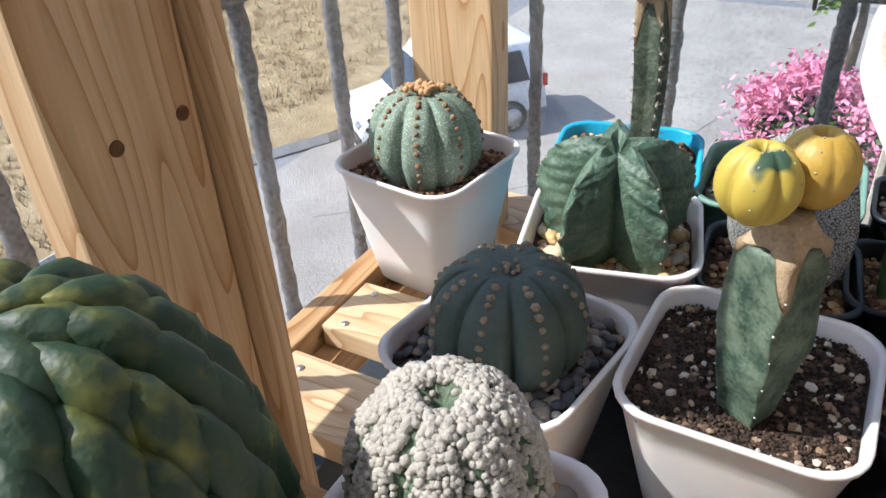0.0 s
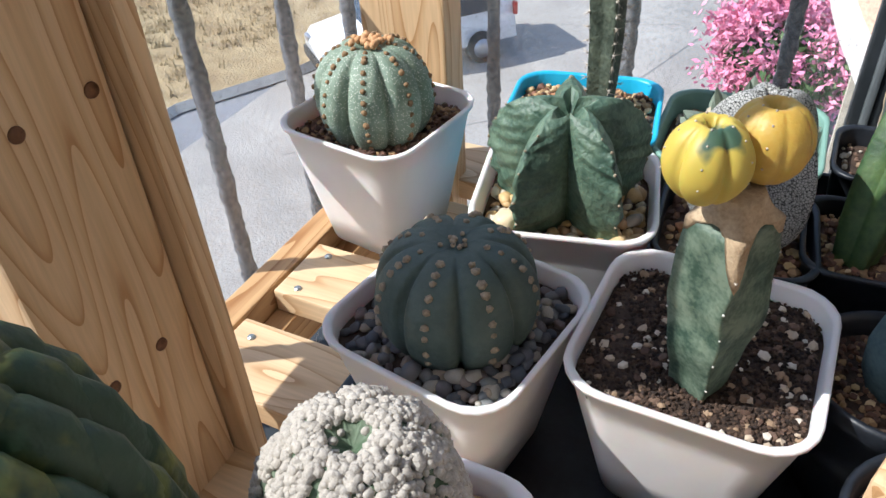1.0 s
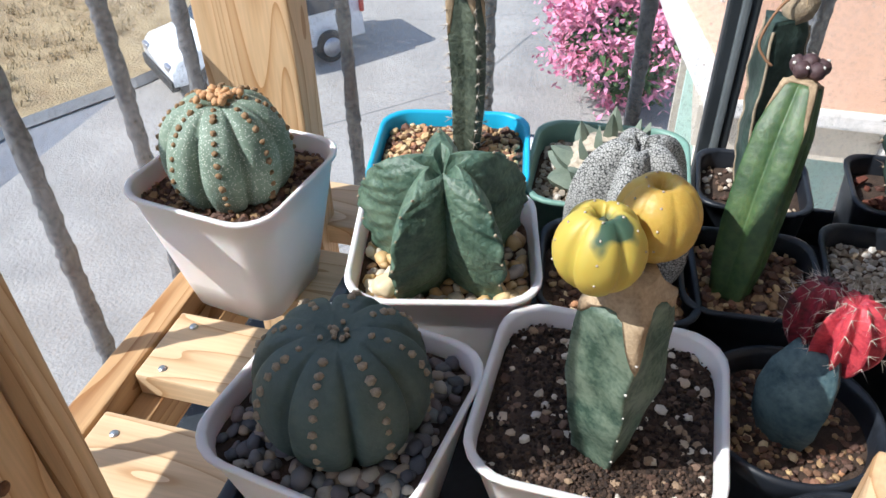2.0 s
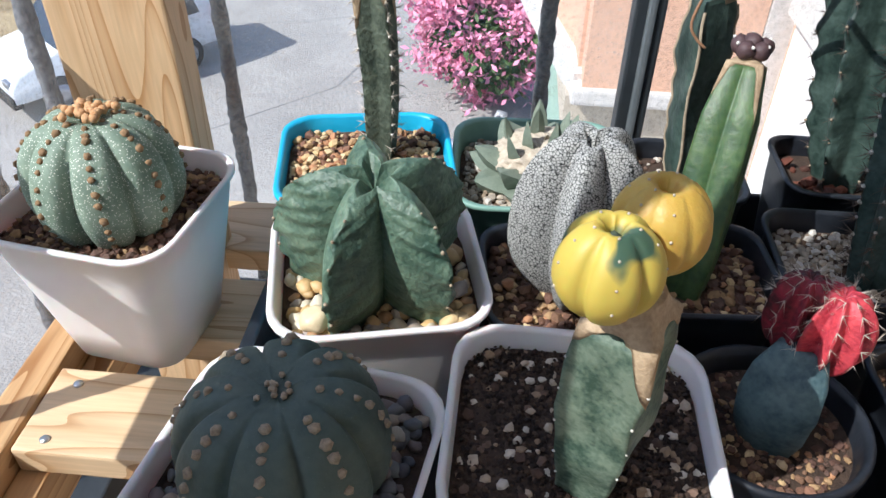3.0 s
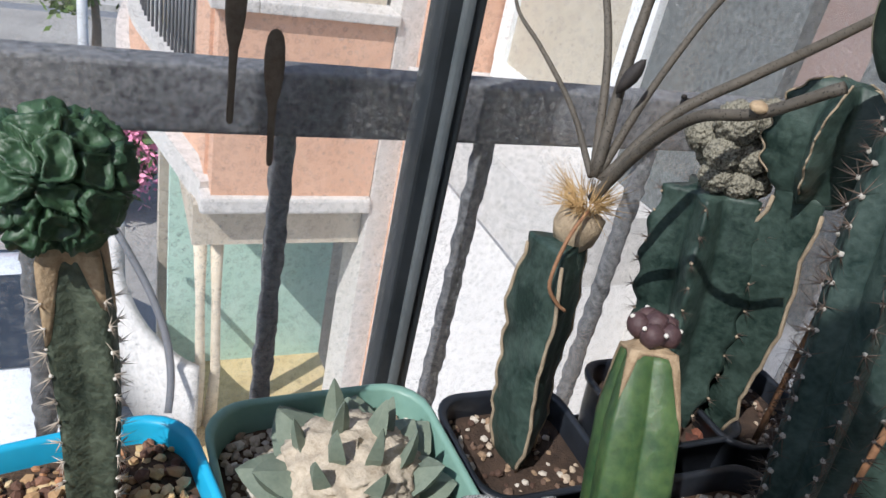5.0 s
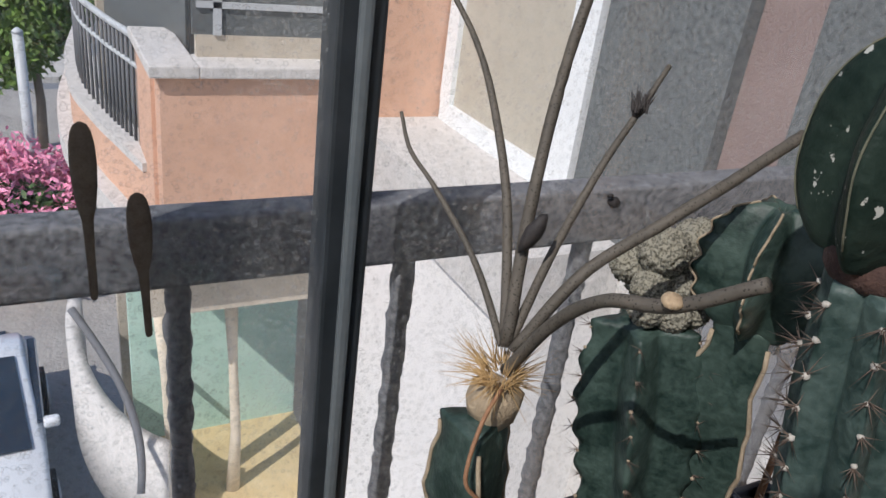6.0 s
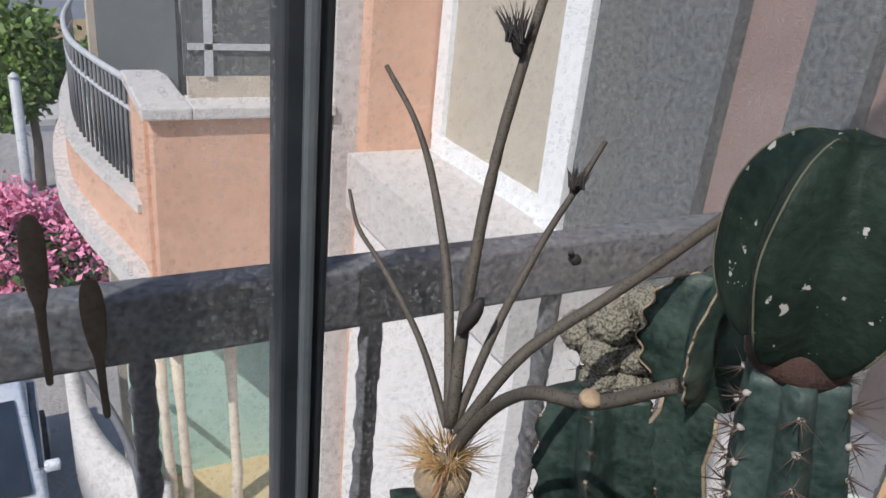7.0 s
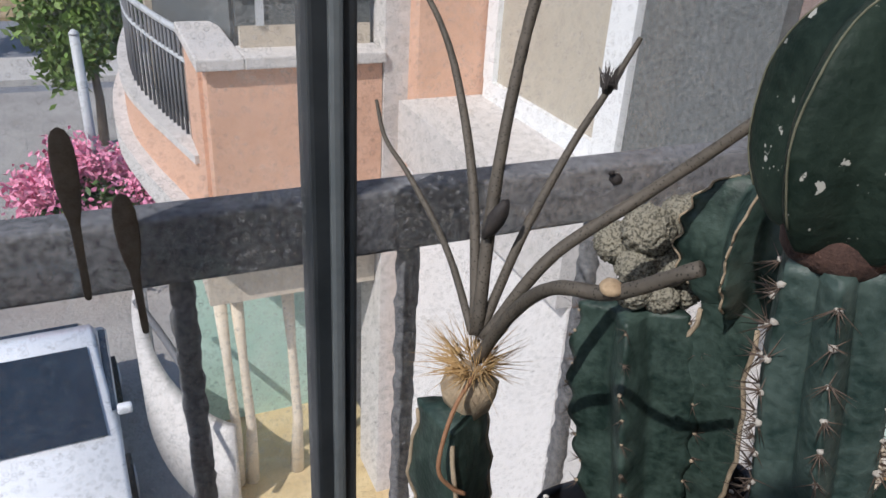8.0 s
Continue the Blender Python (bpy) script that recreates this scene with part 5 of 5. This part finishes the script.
# bright green stem with a purple knob
p = planted("bright green stem with a purple-brown knob in a black pot", 0.066, 0.410, 4)
half, zs = pot_square(p, 0.070, 0.0855, M_BLACKPOT, 0.74, soil=0.012, soil_mat=M_SOILBROWN)
b = Ribbed([(-0.008, -0.004, zs - 0.004), (-0.001, 0.016, zs + 0.045), (0.010, 0.041, zs + 0.099)], [0.0115, 0.0155, 0.0170, 0.0172, 0.0165, 0.0110], 4, 0.34, True, fold=True, turn=-72, power=0.9, rows=40, per=26)
part("stem", b.mesh(), M_STEMGREEN, p, "bright green stem")
part("graft_collar", graft_scar(b, 0.22, 0.012, 0.005, 0.003, 14.0), M_SCAR, p, "tan dripping graft scar")
for a, k in ((0, 1), (1.3, 1), (2.6, 1), (3.9, 1), (5.2, 1), (0, 0)):
    part("purple_knob", blob((0.011 + 0.0055 * math.cos(a) * k, 0.043 + 0.0055 * math.sin(a) * k, zs + 0.107 + 0.002 * (1 - k)), 0.0045, R, 0.2, ICO2), M_PURPLE, p, "purple-brown knob")
part("areoles", merged([blob((0.011 + 0.0085 * math.cos(a), 0.043 + 0.0085 * math.sin(a), zs + 0.110), 0.0010, R) for a in (0.2, 1.3, 2.6, 3.5, 4.4, 5.3)]), M_AREWHITE, p)
gravel(p, half, zs, 0.0026, M_BROWNSTONE, 23, clear=0.010, vary=(0.6, 1.5), off=(-0.008, -0.004))
gravel(p, half, zs + 0.001, 0.0026, M_TANSTONE, 24, clear=0.010, fill=0.3, off=(-0.008, -0.004))

# spiny column with a dark head
p = planted("leaning spiny column with a dark grafted head, black pot", 0.142, 0.428, 0)
half, zs = pot_square(p, 0.074, 0.0855, M_BLACKPOT, 0.74, soil=0.012, soil_mat=M_SOILBROWN)
b = Ribbed([(0.012, -0.006, zs - 0.004), (0.004, -0.001, zs + 0.09), (-0.013, 0.006, zs + 0.197)], [0.0105, 0.0138, 0.0158, 0.0168, 0.0172, 0.0170, 0.0135], 6, 0.38, True, fold=True, turn=-75, power=0.95, rows=60, per=14)
part("stem", b.mesh(), M_BLUESTEM, p, "blue-green six-ribbed column")
vs = [0.03 + 0.047 * k for k in range(21)]
part("areoles", areoles(b, vs, 0.0012, R, jitter=0.004), M_AREGREY, p)
part("spines", spines(b, vs, 0.0085, 0.00028, R, 10, 1.0), M_SPINE, p)
ax, rd = dome(0, 0.0268, 0.058, 0.58, 0.12)
hd = globe([(0, 0, z + zs + 0.2005) for _, _, z in ax], rd, (-0.012, 0.009), ribs=5, depth=0.38, sharp=True, power=1.25, turn=-173, per=22, rows=50, wob=0.0016)
M_CAP = flecked("dark flecked skin", (0.008, 0.016, 0.012), (0.026, 0.042, 0.032), (0.42, 0.42, 0.38))
M_CAP.node_tree.nodes["Principled BSDF"].inputs["Specular IOR Level"].default_value = 0.12
part("grafted_head", hd.mesh(), M_CAP, p, "dark green five-ribbed head flecked with white")
part("cork_edge", merged([tube([hd.point(v, hd.crest(i), 0.0001) for v in [0.12 + 0.021 * k for k in range(38)]], 0.0003, 5) for i in range(5)]), M_SKINEDGE, p, "dull brown edge along the ribs")
part("graft_collar", rings_mesh([[(-0.0115 + r * math.cos(a), 0.008 + r * math.sin(a), zs + z + 0.0125) for a in [2 * math.pi * k / 40 for k in range(40)]] for r, z in ((0.008, 0.1815), (0.0115, 0.1825), (0.0132, 0.1850), (0.0138, 0.1885), (0.0130, 0.191), (0.010, 0.193))]), M_COLLAR, p, "brown callus under the head")
gravel(p, half, zs, 0.0022, M_PALEGRIT, 27, clear=0.012, vary=(0.6, 1.4), off=(0.01, -0.004))

# dark stem with the tuberous plant
p = planted("dark stem carrying a corky bulb with bare grey stalks", 0.071, 0.500, 0)
half, zs = pot_square(p, 0.064, 0.0855, M_BLACKPOT, 0.76, soil=0.012, soil_mat=M_SOIL)
b = Ribbed([(0.0, 0.0, zs - 0.004), (-0.004, 0.004, zs + 0.05), (-0.006, 0.008, zs + 0.110)], [0.008, 0.0145, 0.0150, 0.0165, 0.0165, 0.013], 3, 0.42, True, turn=-110, power=0.8, rows=60, per=24, wob=0.0026, ruffle=scalloped)
part("stem", b.mesh(), M_DARKSTEM, p, "dark green wavy three-sided stem")
part("cork_edge", merged([tube([b.point(v, b.crest(i), 0.0002) for v in [0.04 + 0.046 * k for k in range(21)]], 0.0009, 5) for i in range(3)]), M_CORK, p, "pale cork along the edges")
B0 = Vector((0.001, 0.009, zs + 0.116))
part("bulb", blob(B0, (0.0088, 0.0088, 0.0105), R, 0.3, ICO2), M_BULB, p, "corky brown bulb")
hair = []
for _ in range(320):
    a = R.uniform(0, 6.3)
    q = B0 + Vector((0.005 * math.cos(a), 0.005 * math.sin(a), 0.008 + R.uniform(0, 0.006)))
    hair.append(spine(q, Vector((math.cos(a), math.sin(a), R.uniform(-0.25, 1.8))) + Vector((-0.35, -0.1, 0)) + Vector((R.gauss(0, 0.25), R.gauss(0, 0.25), 0)), R.uniform(0.006, 0.021), 0.00024))
part("fibre_tuft", merged(hair), M_HAIR, p, "tuft of golden dry fibres")
BASE = Vector((0.071, 0.500, T))


def stalk(points, r0, r1, name="stalk"):
    pts = smooth_path([Vector(q) - BASE for q in points], 26)
    part(name, tube(pts, [0.80 * (r0 + (r1 - r0) * k / 26) for k in range(27)], 8, 0.03, R), M_STALK, p, "bare grey-brown stalk")


stalk([(0.073, 0.512, 0.215), (0.075, 0.540, 0.232), (0.073, 0.572, 0.247), (0.070, 0.592, 0.256), (0.071, 0.606, 0.267)], 0.0018, 0.0009)
stalk([(0.074, 0.512, 0.215), (0.081, 0.535, 0.256), (0.086, 0.562, 0.284), (0.086, 0.581, 0.302), (0.080, 0.597, 0.319)], 0.0024, 0.0012)
stalk([(0.074, 0.511, 0.215), (0.083, 0.524, 0.260), (0.094, 0.535, 0.300), (0.104, 0.540, 0.335), (0.112, 0.543, 0.362)], 0.0029, 0.0020)
stalk([(0.075, 0.511, 0.215), (0.094, 0.521, 0.245), (0.115, 0.531, 0.270), (0.131, 0.537, 0.287), (0.144, 0.541, 0.303)], 0.0023, 0.0012)
stalk([(0.075, 0.508, 0.215), (0.094, 0.504, 0.244), (0.120, 0.500, 0.262), (0.145, 0.500, 0.275), (0.172, 0.500, 0.290)], 0.0026, 0.0027)
stalk([(0.073, 0.507, 0.208), (0.074, 0.490, 0.236), (0.073, 0.470, 0.256), (0.076, 0.449, 0.266), (0.083, 0.431, 0.281)], 0.0027, 0.0023)
part("stalk_scar", blob(Vector((0.0745, 0.4482, 0.2682)) - BASE, (0.0030, 0.0030, 0.0018), R, 0.1, ICO2), M_SCAR, p, "pale round scar")
for q, s in (((0.099, 0.539, 0.338), 0.012), ((0.130, 0.536, 0.288), 0.008)):
    c = Vector(q) - BASE
    part("flower_tuft", merged([spine(c + Vector((R.gauss(0, 0.0012), R.gauss(0, 0.0012), 0)), Vector((R.gauss(-0.1, 0.35), R.gauss(0, 0.35), 1)), s * R.uniform(0.7, 1.3), 0.0006) for _ in range(40)] + [blob(c, (0.0022, 0.0022, s * 0.5), R, 0.2)]), M_DARKPOD, p, "dark withered flower tuft")
part("pod", blob(Vector((0.080, 0.516, 0.254)) - BASE, (0.0030, 0.003, 0.0075), R, 0.2, ICO2), M_DARKPOD, p, "black dried pod")
rt = smooth_path([Vector(q) - BASE for q in ((0.070, 0.503, 0.205), (0.060, 0.497, 0.196), (0.054, 0.492, 0.180), (0.058, 0.490, 0.172), (0.063, 0.489, 0.168))], 20)
part("root", tube(rt, 0.0008, 6), M_STICK, p, "thin brown dangling root")
gravel(p, half, zs, 0.0022, M_PERLITE, 29, clear=0.008, fill=0.35, pile=0.2)

# broad dark column with the grey knobbed head
p = planted("broad dark column with a cracked grey head, black pot", 0.160, 0.514, 0)
half, zs = pot_square(p, 0.064, 0.0855, M_BLACKPOT, 0.76, soil=0.012, soil_mat=M_SOIL)
b = Ribbed([(0.006, 0.000, zs - 0.004), (0.001, 0.008, zs + 0.062), (-0.005, 0.015, zs + 0.124)], [0.013, 0.021, 0.025, 0.0275, 0.0275, 0.022], 5, 0.46, True, turn=-66, power=1.0, rows=70, per=20, wob=0.0014, ruffle=scalloped)
part("stem", b.mesh(), M_DARKSTEM, p, "broad dark green four-ribbed column")
vs = [0.08 + 0.1 * k for k in range(10)]
part("areoles", areoles(b, vs, 0.0009, R), M_AREOLE, p)
part("spines", spines(b, vs, 0.007, 0.00022, R, 6, 1.0), M_SPINE, p)
for dx, dy, dz, s in ((-0.0095, -0.004, 0.0300, 0.0100), (0.0095, -0.002, 0.0310, 0.0102), (-0.0135, -0.006, 0.0165, 0.0078), (-0.0015, -0.010, 0.0165, 0.0080), (0.0100, -0.007, 0.0165, 0.0082), (-0.0125, -0.006, 0.0060, 0.0074), (-0.0030, -0.011, 0.0045, 0.0074), (0.0075, -0.010, 0.0045, 0.0076), (0.0150, -0.003, 0.0070, 0.0072), (0.0, 0.006, 0.014, 0.0135), (-0.013, 0.008, 0.020, 0.009), (0.014, 0.008, 0.022, 0.009)):
    part("knob", brain((0.001 + dx, 0.017 + dy, zs + 0.126 + dz), s * 1.06, 20 + 900 * dx + 300 * dz, 1.55, 5), M_LUMP, p, "grey-green cracked knob")
gravel(p, half, zs, 0.0045, M_REDLAVA, 31, clear=0.010, fill=0.6)

# thin wavy stem with the leafy green head behind the spiny column
p = planted("dark wavy stem with a scalloped green head in a black pot", 0.208, 0.505, 0)
half, zs = pot_square(p, 0.064, 0.0855, M_BLACKPOT, 0.76, soil=0.012, soil_mat=M_SOIL)
b = Ribbed([(-0.017, 0.0, zs - 0.004), (-0.026, -0.004, zs + 0.06), (-0.035, -0.007, zs + 0.140)], [0.008, 0.014, 0.0145, 0.016, 0.015, 0.011], 3, 0.45, True, turn=-95, power=0.8, rows=60, per=22, wob=0.003, ruffle=scalloped)
part("stem", b.mesh(), M_DARKSTEM, p, "dark wavy three-sided stem")
part("cork_edge", merged([tube([b.point(v, b.crest(i), 0.0002) for v in [0.04 + 0.046 * k for k in range(21)]], 0.0010, 5) for i in range(3)]), M_CORK, p, "pale cork along the edges")
ax, rd = dome(0, 0.0250, 0.052, 0.45, 0.12)
hd = globe([(0, 0, z + zs + 0.136) for _, _, z in ax], rd, (-0.036, -0.008), ribs=5, depth=0.55, sharp=True, power=0.9, turn=-152, per=22, rows=60, wob=0.0022, ruffle=scalloped)
part("green_head", hd.mesh(), M_DARKSTEM, p, "scalloped green head")
part("cork_edge", merged([tube([hd.point(v, hd.crest(i), 0.0001) for v in [0.12 + 0.021 * k for k in range(38)]], 0.0005, 5) for i in range(5)]), M_CORK, p, "thin pale edge along the ribs")
part("tag_stick", tube([(-0.005, -0.02, zs - 0.01), (-0.008, -0.02, zs + 0.14)], 0.0016, 8), M_STICK, p, "brown stick")
gravel(p, half, zs, 0.0022, M_PERLITE, 33, clear=0.010, fill=0.4)

# dark column at the end of the tray
p = planted("dark green leaning column tied to a stick in a black pot", 0.224, 0.434, 0)
half, zs = pot_square(p, 0.074, 0.0855, M_BLACKPOT, 0.76, soil=0.012, soil_mat=M_SOIL)
b = Ribbed([(-0.002, 0.002, zs - 0.004), (-0.006, 0.004, zs + 0.05), (-0.012, 0.008, zs + 0.10)], [0.012, 0.0165, 0.017, 0.0155, 0.012, 0.002], 3, 0.36, True, turn=-80, power=0.85, rows=36, per=22)
part("stem", b.mesh(), M_DARKSTEM, p, "dark green three-sided column")
part("areoles", areoles(b, [0.1 + 0.1 * k for k in range(9)], 0.0011, R), M_AREBROWN, p)
part("stick", tube([(-0.026, -0.004, zs - 0.01), (-0.026, -0.002, zs + 0.105)], 0.0017, 8), M_STICK, p, "brown stick")
gravel(p, half, zs, 0.0022, M_PERLITE, 35, clear=0.012, fill=0.4)

# red graft in the round pot
p = planted("red spiny cactus head on a blue-green stub, round black pot", 0.082, 0.328, 0)
half, zs = pot_round(p, 0.040, 0.0755, M_BLACKPOT, soil=0.012)
b = Ribbed([(0.000, -0.004, zs - 0.004), (0.001, 0.000, zs + 0.025), (0.004, 0.004, zs + 0.050)], [0.010, 0.0160, 0.0180, 0.0165, 0.011], 3, 0.30, True, turn=-60, power=0.9, rows=28, per=22, wob=0.001)
part("stem", b.mesh(), M_STUB, p, "blue-green stub")
ax, rd = dome(0, 0.0175, 0.036, 0.6, 0.10)
hd = globe([(0, 0, z + zs + 0.040) for _, _, z in ax], [r * 0.92 for r in rd], (0.0110, 0.006), ribs=9, depth=0.34, sharp=True, power=1.2, turn=10, per=12, rows=30)
part("red_head", hd.mesh(), M_RED, p, "red ribbed spiny head")
dk = globe([(0, 0, z + zs + 0.042) for _, _, z in ax], [r * 0.72 for r in rd], (0.000, 0.012), ribs=9, depth=0.34, sharp=True, power=1.2, turn=10, per=10, rows=30)
part("dark_offset", dk.mesh(), M_REDDARK, p, "dark red offset")
part("spines", merged([spines(q, [0.3, 0.45, 0.6, 0.75, 0.88], 0.006, 0.0002, R, 4, 0.9) for q in (hd, dk)]), M_SPINEPALE, p)
gravel(p, half, zs, 0.0020, M_BROWNSTONE, 37, clear=0.011, fill=0.7, rnd=True, off=(0.01, 0))
gravel(p, half, zs, 0.0024, M_TANSTONE, 38, clear=0.011, fill=0.12, rnd=True, off=(0.01, 0))

p = planted("small blue-green stem in a round black pot", 0.104, 0.250, 0)
half, zs = pot_round(p, 0.040, 0.0755, M_BLACKPOT, soil=0.012)
b = Ribbed([(0.014, 0.010, zs - 0.004), (0.016, 0.012, zs + 0.03), (0.020, 0.014, zs + 0.055)], [0.009, 0.014, 0.014, 0.012, 0.004], 3, 0.30, True, turn=-60, power=0.9, rows=24, per=20)
part("stem", b.mesh(), M_GRAFTGREEN, p, "green stem")
gravel(p, half, zs, 0.0020, M_BROWNSTONE, 39, clear=0.011, fill=0.7, rnd=True, off=(0.014, 0.01))

p = planted("small dark plant in a mint-green pot beside the tray", 0.330, 0.490, 0)
half, zs = pot_round(p, 0.040, 0.085, M_MINTPOT, 0.72, soil=0.012)
gravel(p, half, zs, 0.0024, M_PALEGRIT, 41, rnd=True)

# woolly dome close to the camera
p = planted("woolly grey-white felted dome cactus in a tall white pot", -0.047, 0.113, 0, 0.0005)
half, zs = pot_square(p, 0.062, 0.177, M_WHITEPOT, 0.70, soil=0.010)
ax, rd = dome(zs + 0.002, 0.0226, 0.051, 0.75, 0.10, top=0.7)
b = globe(ax, rd, ribs=8, depth=0.14, sharp=False, power=2.0, per=12, rows=40)
part("body", b.mesh(), M_WOOLSKIN, p)
wl = []
for i in range(8):
    for v in [0.12 + 0.021 * k for k in range(41)]:
        for s in (-1, -0.75, -0.5, -0.25, 0, 0.25, 0.5, 0.75, 1):
            th = b.crest(i) + s * R.uniform(0.18, 0.38)
            if v > 0.94 and s:
                continue
            wl.append(blob(b.point(min(v + R.uniform(-0.01, 0.01), 0.99), th), R.uniform(0.0007, 0.0016), R, 0.5))
part("wool", merged(wl), M_WOOL, p, "thick clumps of grey-white felt")
pebbles(p, half, zs, 0.0035, M_CREAMSTONE, 43, clear=0.02)

# variegated clustered cactus close to the camera
p = planted("variegated green and yellow cactus with swollen tubercles, black pot", -0.107, 0.060, 0, -0.0175)
half, zs = pot_square(p, 0.066, 0.198, M_BLACKPOT, 0.70, soil=0.010)
part("core", blob((0, 0, zs + 0.034), (0.033, 0.033, 0.040), R, 0.05, ico(3)), M_VARIEG, p)
for row in range(6):
    f = row / 5
    n = max(7, int(21 * math.cos(f * 1.15)))
    for k in range(n):
        a = 2 * math.pi * (k + 0.5 * (row % 2) + 0.1 * row) / n
        rad, z = 0.034 * math.cos(f * 1.30) + 0.002, zs + 0.012 + 0.058 * math.sin(f * 1.45)
        d = Vector((math.cos(a), math.sin(a), 0))
        s = Vector((-math.sin(a), math.cos(a), 0))
        rings = []
        for q, (up_, out_, w) in enumerate(((-0.020, -0.004, 0.30), (-0.012, 0.003, 0.75), (-0.002, 0.006, 1.0), (0.006, 0.004, 0.9), (0.010, 0.001, 0.72), (0.0122, -0.003, 0.42), (0.0132, -0.006, 0.05))):
            c = d * (rad + out_) + Vector((0, 0, z + up_ * (2.3 - 1.1 * f)))
            rings.append([c + s * math.cos(t) * 0.0070 * w + (d * 0.9 + Vector((0, 0, 0.5))).normalized() * math.sin(t) * 0.0085 * w for t in [2 * math.pi * j / 12 for j in range(12)]])
        part("tubercle", rings_mesh(rings), M_VARIEG, p)
        if row < 7 and k % 2:
            part("areole", blob(d * (rad + 0.003) + Vector((0, 0, z + 0.010)), 0.0014, R, 0.3), M_AREOLE, p)

p = planted("black square pot of tan gravel beside the red-headed cactus", 0.168, 0.335, 4, name="gravel_pot")
half, zs = pot_square(p, 0.074, 0.080, M_BLACKPOT, 0.74, soil=0.012, soil_mat=M_SOILBROWN)
gravel(p, half, zs, 0.0030, M_TANSTONE, 51)

# dried drips and a fly on the glass
for x, lean, z, h in ((-0.046, 0.0, 0.183, 0.075), (-0.026, 0.002, 0.162, 0.067)):
    prof = [(1.0, 0.0006), (0.985, 0.0024), (0.95, 0.0036), (0.88, 0.0045), (0.78, 0.0048), (0.66, 0.0044), (0.55, 0.0034), (0.48, 0.0022), (0.40, 0.0019), (0.22, 0.0016), (0.06, 0.0016), (0.01, 0.0013), (0.0, 0.0004)]
    d = tube([(x - lean * k, 0.6285, z + h * k) for k, _ in prof], [r for _, r in prof], 12)
    d = ([(a, 0.6285 + (q - 0.6285) * 0.15, c) for a, q, c in d[0]], d[1])
    tagged(part("glass_drip", d, M_SMUDGE), "brown dried drip stain on the window glass", "stain")
tagged(part("dead_fly", merged([blob((0.213, 0.628, 0.208), (0.0045, 0.0016, 0.0035), R, 0.3), blob((0.209, 0.628, 0.212), (0.002, 0.0012, 0.002), R, 0.3)]), M_DARKPOD), "black dead fly stuck to the window glass", "insect")
